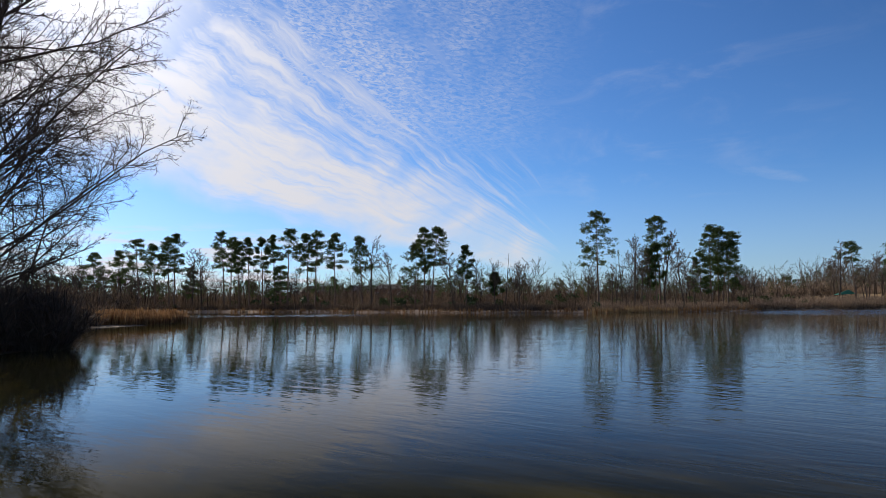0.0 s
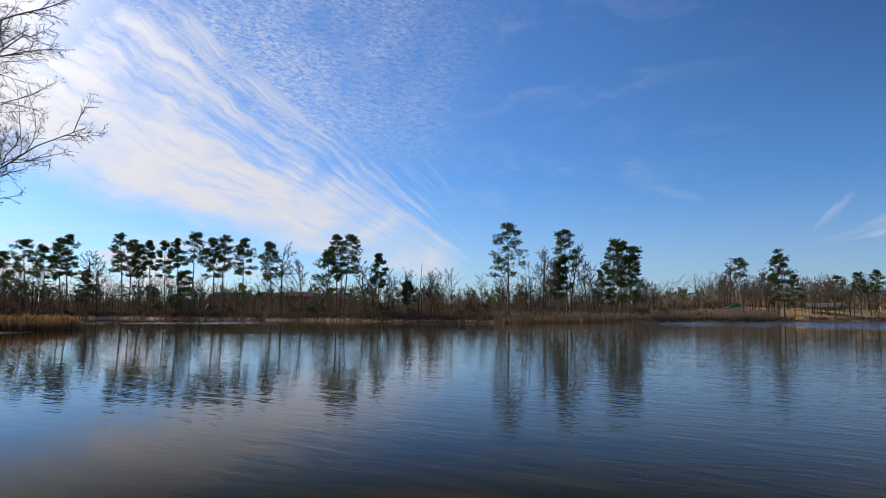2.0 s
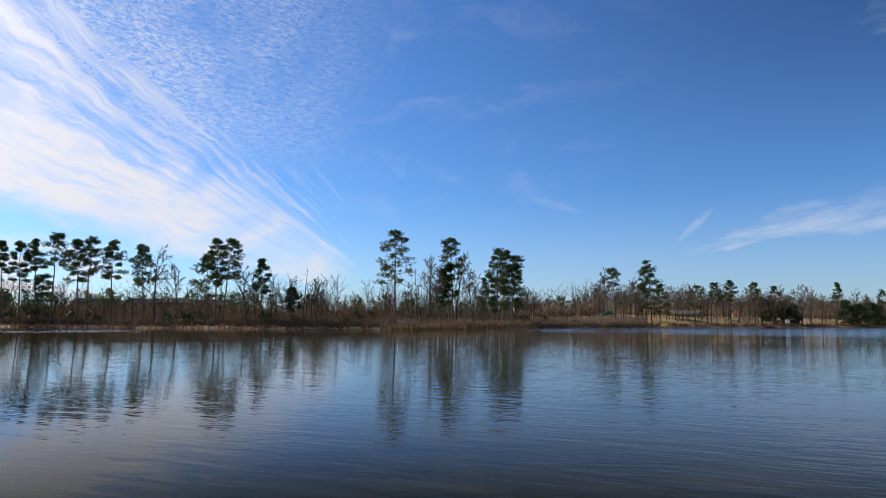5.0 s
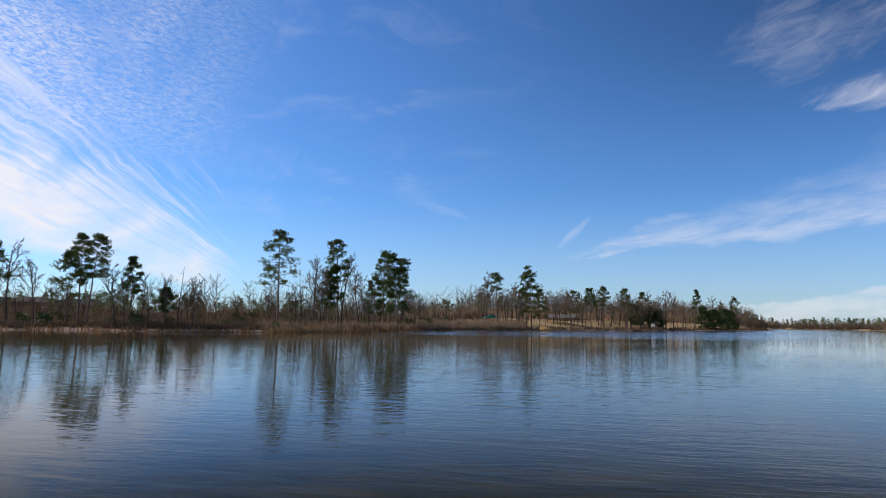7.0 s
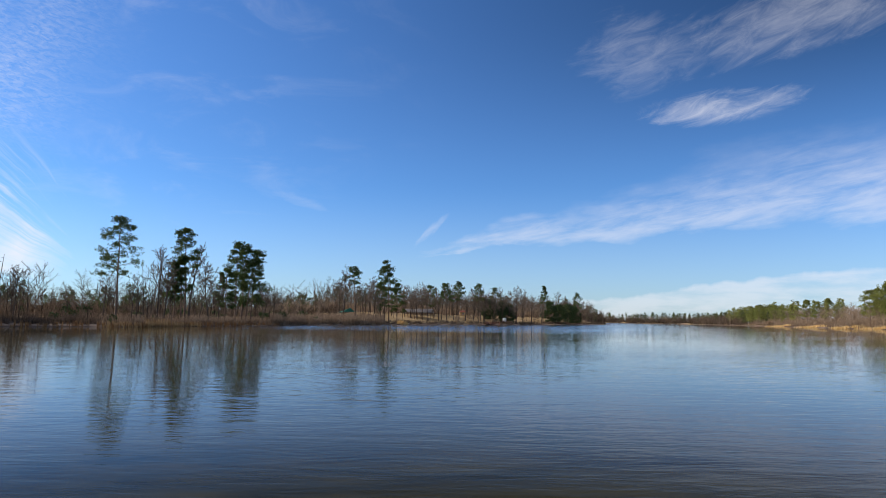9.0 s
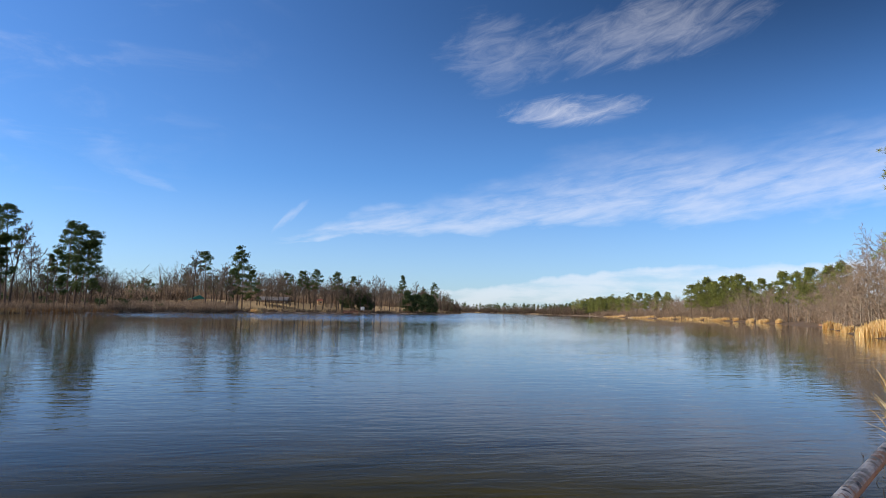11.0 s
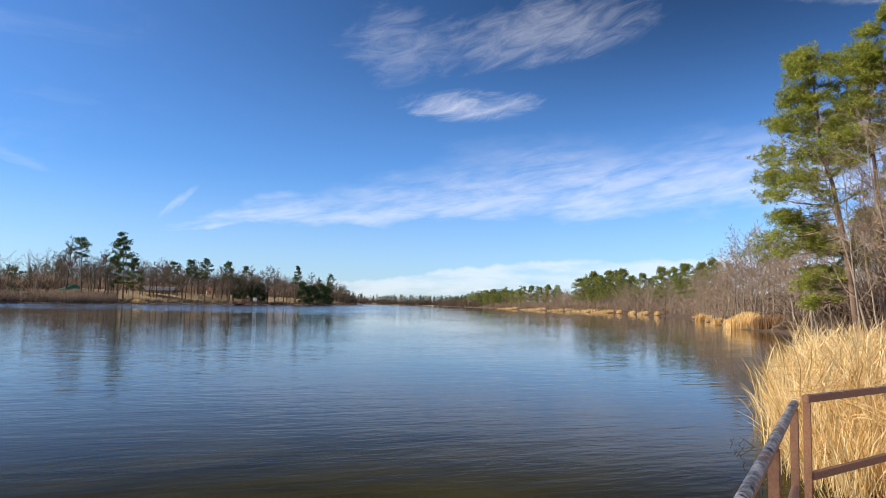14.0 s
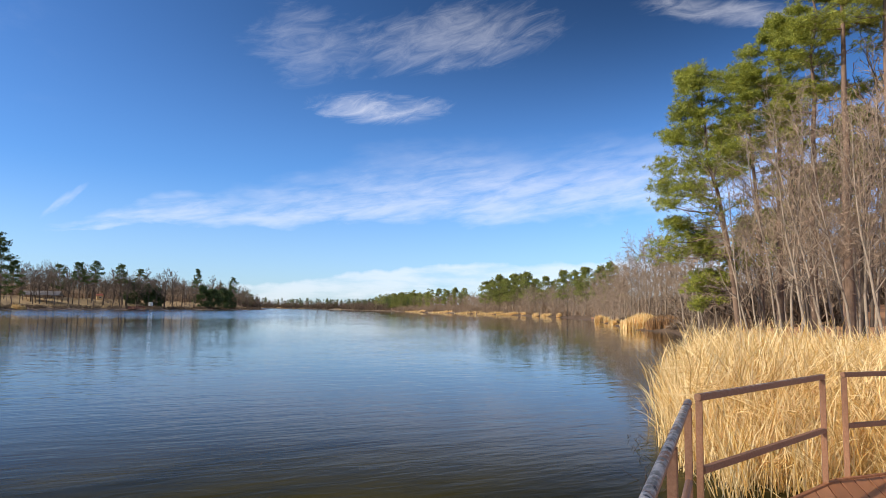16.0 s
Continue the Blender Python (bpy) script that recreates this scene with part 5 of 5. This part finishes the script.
def shade_tent(bearing, d):
    """A peaked canopy on four poles."""
    x, y, z = on_land(bearing, d)
    root = tagged(new("canopy_tent"), "peaked green shade canopy on slender poles", "canopy")
    root.matrix_basis = pose(x, y, z, 0, 0, -bearing + 20)
    bm = bmesh.new()
    c = [bm.verts.new(q) for q in ((-3.2, -2.4, 2.6), (3.2, -2.4, 2.9), (3.2, 2.4, 2.9), (-3.2, 2.4, 2.6))]
    top = bm.verts.new((1.4, 0, 4.6))
    for i in range(4):
        bm.faces.new((c[i], c[(i + 1) % 4], top))
    bmesh.ops.solidify(bm, geom=bm.faces[:], thickness=0.06)
    part("canopy", bm, M_GREEN, root)
    for sx, sy in ((-3.1, -2.3), (3.1, -2.3), (3.1, 2.3), (-3.1, 2.3)):
        part("pole", rod(bmesh.new(), (sx, sy, -0.3), (sx, sy, 2.75), 0.07, 8), M_WOOD, root)


shade_tent(31.4, 292)


def picnic_table(bearing, d, turn):
    x, y, z = on_land(bearing, d)
    root = tagged(new("picnic_table"), "weathered timber picnic table with two benches", "picnic table", "picnic tables")
    root.matrix_basis = pose(x, y, z, 0, 0, turn)
    part("tabletop", box(bmesh.new(), 0, 0, 0.74, 1.8, 0.75, 0.06, 0, 0.01), M_WOOD, root)
    for sy in (-0.7, 0.7):
        part("bench", box(bmesh.new(), 0, sy, 0.44, 1.8, 0.28, 0.05, 0, 0.01), M_WOOD, root)
    for sx in (-0.65, 0.65):
        bm = bmesh.new()
        bar(bm, (sx, -0.7, -0.05), (sx, -0.25, 0.74), 0.09, 0.05)
        bar(bm, (sx, 0.7, -0.05), (sx, 0.25, 0.74), 0.09, 0.05)
        bar(bm, (sx, -0.75, 0.4), (sx, 0.75, 0.4), 0.05, 0.09)
        part("leg_frame", bm, M_WOOD, root)
    return root


for bearing, d, turn in ((96.6, 70, 20), (95.9, 78, 60), (99.0, 66, -10), (42.6, 402, 15), (48.6, 470, 10), (47.0, 438, -20), (36.8, 345, 5)):
    picnic_table(bearing, d, turn)

# white tank, lakeside timber landing, boat
x, y, z = on_land(45.0, 396)
tank = tagged(new("water_tank"), "round white tank on a short stand on the grass", "tank")
tank.matrix_basis = pose(x, y, z)
bm = rod(bmesh.new(), (0, 0, 0.6), (0, 0, 2.4), 1.15, 20)
bmesh.ops.create_uvsphere(bm, u_segments=20, v_segments=8, radius=1.15, matrix=Matrix.Translation((0, 0, 2.4)) @ Matrix.Diagonal((1, 1, 0.4, 1)))
part("body", bm, M_WHITE, tank)
for sx, sy in ((-0.7, -0.7), (0.7, -0.7), (0.7, 0.7), (-0.7, 0.7)):
    part("leg", box(bmesh.new(), sx, sy, 0.2, 0.14, 0.14, 0.9), M_WOOD, tank)

x, y = at(44.0, 353)
jetty = tagged(new("jetty"), "small reddish timber landing with rails at the shore", "jetty")
jetty.matrix_basis = pose(x, y, 0, 0, 0, -44)
part("platform", box(bmesh.new(), 0, 2, 0.6, 7.5, 9, 0.2, 0, 0.02), M_RED, jetty)
for sx in (-3.6, -1.2, 1.2, 3.6):
    for sy in (-2.3, 6):
        part("post", box(bmesh.new(), sx, sy, 0.45, 0.18, 0.18, 2.6), M_RED, jetty)
for sy in (-2.3, 6):
    for sz in (1.2, 1.65):
        part("rail", box(bmesh.new(), 0, sy, sz, 7.4, 0.08, 0.14), M_RED, jetty)

x, y = at(73.9, 418)
boat = tagged(new("motor_boat"), "small dark open motor boat lying on the lake", "boat")
boat.matrix_basis = pose(x, y, 0, 0, 0, -70)
bm = bmesh.new()
loops = []
for t, w, hh in ((0, 0.85, 0.5), (0.35, 0.95, 0.5), (0.7, 0.75, 0.58), (0.92, 0.3, 0.7), (1, 0.04, 0.75)):
    xx = -2.6 + 5.2 * t
    loops.append([bm.verts.new(c) for c in ((xx, -w, hh), (xx, -w * 0.8, -0.1), (xx, w * 0.8, -0.1), (xx, w, hh), (xx, w * 0.85, hh - 0.04), (xx, -w * 0.85, hh - 0.04))])
for a, c in zip(loops, loops[1:]):
    for k in range(6):
        bm.faces.new((a[k], a[(k + 1) % 6], c[(k + 1) % 6], c[k]))
bm.faces.new(loops[0])
bm.faces.new(list(reversed(loops[-1])))
bmesh.ops.recalc_face_normals(bm, faces=bm.faces[:])
part("hull", bm, M_DARK, boat)
part("console", box(bmesh.new(), 0.3, 0.2, 0.8, 0.7, 0.6, 0.7, 0, 0.05), M_DARK, boat)
part("motor", box(bmesh.new(), -2.75, 0, 0.6, 0.4, 0.4, 0.8, 0, 0.06), M_DARK, boat)
for sx in (-1.0, 1.2):
    part("seat", box(bmesh.new(), sx, -0.2, 0.75, 0.5, 0.5, 0.5, 0, 0.05), M_DARK, boat)

# rail fence on the grass of the point
fence = tagged(new("rail_fence"), "low weathered timber rail fence on the grass", "fence")
ends = [Vector(on_land(b0, d0)) for b0, d0 in ((42.9, 386), (43.4, 390), (43.9, 394), (44.4, 398))]
for p0 in ends:
    part("post", box(bmesh.new(), p0.x, p0.y, p0.z + 0.5, 0.18, 0.18, 1.4), M_TAN, fence)
for p0, p1 in zip(ends, ends[1:]):
    for hz in (0.5, 1.0):
        part("rail", bar(bmesh.new(), p0 + Vector((0, 0, hz)), p1 + Vector((0, 0, hz)), 0.08, 0.14), M_TAN, fence)

# ------------------------------------------------------------------ the dock
DECK, TOP = 0.95, 2.02
dock = tagged(new("dock"), "brown boarded lake dock with a timber rim", "dock")
CORNERS = [(-3.0, 0.3), (5.15, 0.1), (7.8, -1.27), (10.3, -3.8), (10.3, -7.0)]


def east_end(y):
    for (x0, y0), (x1, y1) in zip(CORNERS[1:], CORNERS[2:]):
        if y1 <= y <= y0:
            return x0 + (x1 - x0) * (y - y0) / (y1 - y0)
    return 5.1


bm = bmesh.new()
lo = [bm.verts.new(c) for c in ((-3, 0.008, DECK - 0.035), (5.09, 0.008, DECK - 0.035), (5.1, 0.07, DECK - 0.035), (-3, 0.268, DECK - 0.035))]
hi = [bm.verts.new(v.co + Vector((0, 0, 0.035))) for v in lo]
bm.faces.new(hi), bm.faces.new(lo[::-1])
for i in range(4):
    bm.faces.new((lo[i], lo[(i + 1) % 4], hi[(i + 1) % 4], hi[i]))
part("plank", bm, M_PLANK, dock)
y = 0.0
while y > -6.9:
    x1, x2 = east_end(min(y, 0.07)) - 0.03, east_end(max(y - 0.138, -7.0)) - 0.03
    bm = bmesh.new()
    lo = [bm.verts.new(c) for c in ((-3, y, DECK - 0.035), (x1, y, DECK - 0.035), (x2, y - 0.138, DECK - 0.035), (-3, y - 0.138, DECK - 0.035))]
    hi = [bm.verts.new(v.co + Vector((0, 0, 0.035))) for v in lo]
    bm.faces.new(hi[::-1]), bm.faces.new(lo)
    for i in range(4):
        bm.faces.new((lo[i], hi[i], hi[(i + 1) % 4], lo[(i + 1) % 4]))
    bmesh.ops.recalc_face_normals(bm, faces=bm.faces[:])
    bmesh.ops.bevel(bm, geom=[e for e in bm.edges if all(v.co.z > DECK - 0.01 for v in e.verts)], offset=0.004, segments=1, affect="EDGES")
    part("plank", bm, M_PLANK, dock)
    y -= 0.146
for (x0, y0), (x1, y1) in zip(CORNERS, CORNERS[1:]):
    dv = Vector((x1 - x0, y1 - y0, 0)).normalized() * 0.02
    part("rim_board", bar(bmesh.new(), (x0 - dv.x, y0 - dv.y, DECK - 0.105), (x1 + dv.x, y1 + dv.y, DECK - 0.105), 0.05, 0.24, 0.006), M_PLANK, dock)
for x0, y0 in ((5.0, -0.1), (7.6, -1.4), (10.0, -5.0), (0.5, 0.0), (5.0, -3.0), (7.0, -4.0), (-2.5, -0.1)):
    part("pile", rod(bmesh.new(), (x0, y0, -1.6), (x0, y0, DECK - 0.06), 0.11, 14), M_PILE, dock)


def panel(ends, label, posts, top_mat, round_top, mid=0.52):
    """One welded length of railing: top rail, middle rail and uprights at shares of its length."""
    a, b = Vector((*ends[0], 0)), Vector((*ends[1], 0))
    root = tagged(new("railing"), label, "railing", "railings round the dock")
    up = Vector((0, 0, 1))
    d = (b - a).normalized()
    if round_top:
        bm = bmesh.new()
        rod(bm, a + up * (TOP - 0.026), b + up * (TOP - 0.026), 0.026, 16)
        for q in (a, b):
            bmesh.ops.create_uvsphere(bm, u_segments=12, v_segments=6, radius=0.026, matrix=Matrix.Translation(q + up * (TOP - 0.026)))
        part("top_rail", bm, top_mat, root, "round top rail with chipped brown paint")
        part("middle_rail", rod(bmesh.new(), a + up * (DECK + mid), b + up * (DECK + mid), 0.025, 14), M_RAIL, root)
    else:
        part("top_rail", bar(bmesh.new(), a - d * 0.025 + up * (TOP - 0.025), b + d * 0.025 + up * (TOP - 0.025), 0.05, 0.05, 0.006), top_mat, root, "square top rail with chipped brown paint")
        part("middle_rail", bar(bmesh.new(), a + d * 0.025 + up * (DECK + mid), b - d * 0.025 + up * (DECK + mid), 0.05, 0.05, 0.006), M_RAIL, root)
    for t in posts:
        q = a + (b - a) * t
        part("post", bar(bmesh.new(), q + up * (DECK - 0.2), q + up * (TOP - 0.052), 0.05, 0.05, 0.005), M_RAIL, root)
    return root


panel(((4.9, 0.07), (-2.6, 0.34)), "brown steel dock railing with a worn round top rail", (0.004, 0.2, 0.4, 0.6, 0.8, 0.99), M_RAIL_WORN, True)
panel(((5.24, 0.0), (7.62, -1.16)), "brown painted steel railing panel at the dock corner", (0.0, 1.0), M_RAIL_EDGE, False)
panel(((8.02, -1.42), (10.2, -3.62)), "brown painted steel railing panel along the dock edge", (0.0, 0.5, 1.0), M_RAIL_EDGE, False)
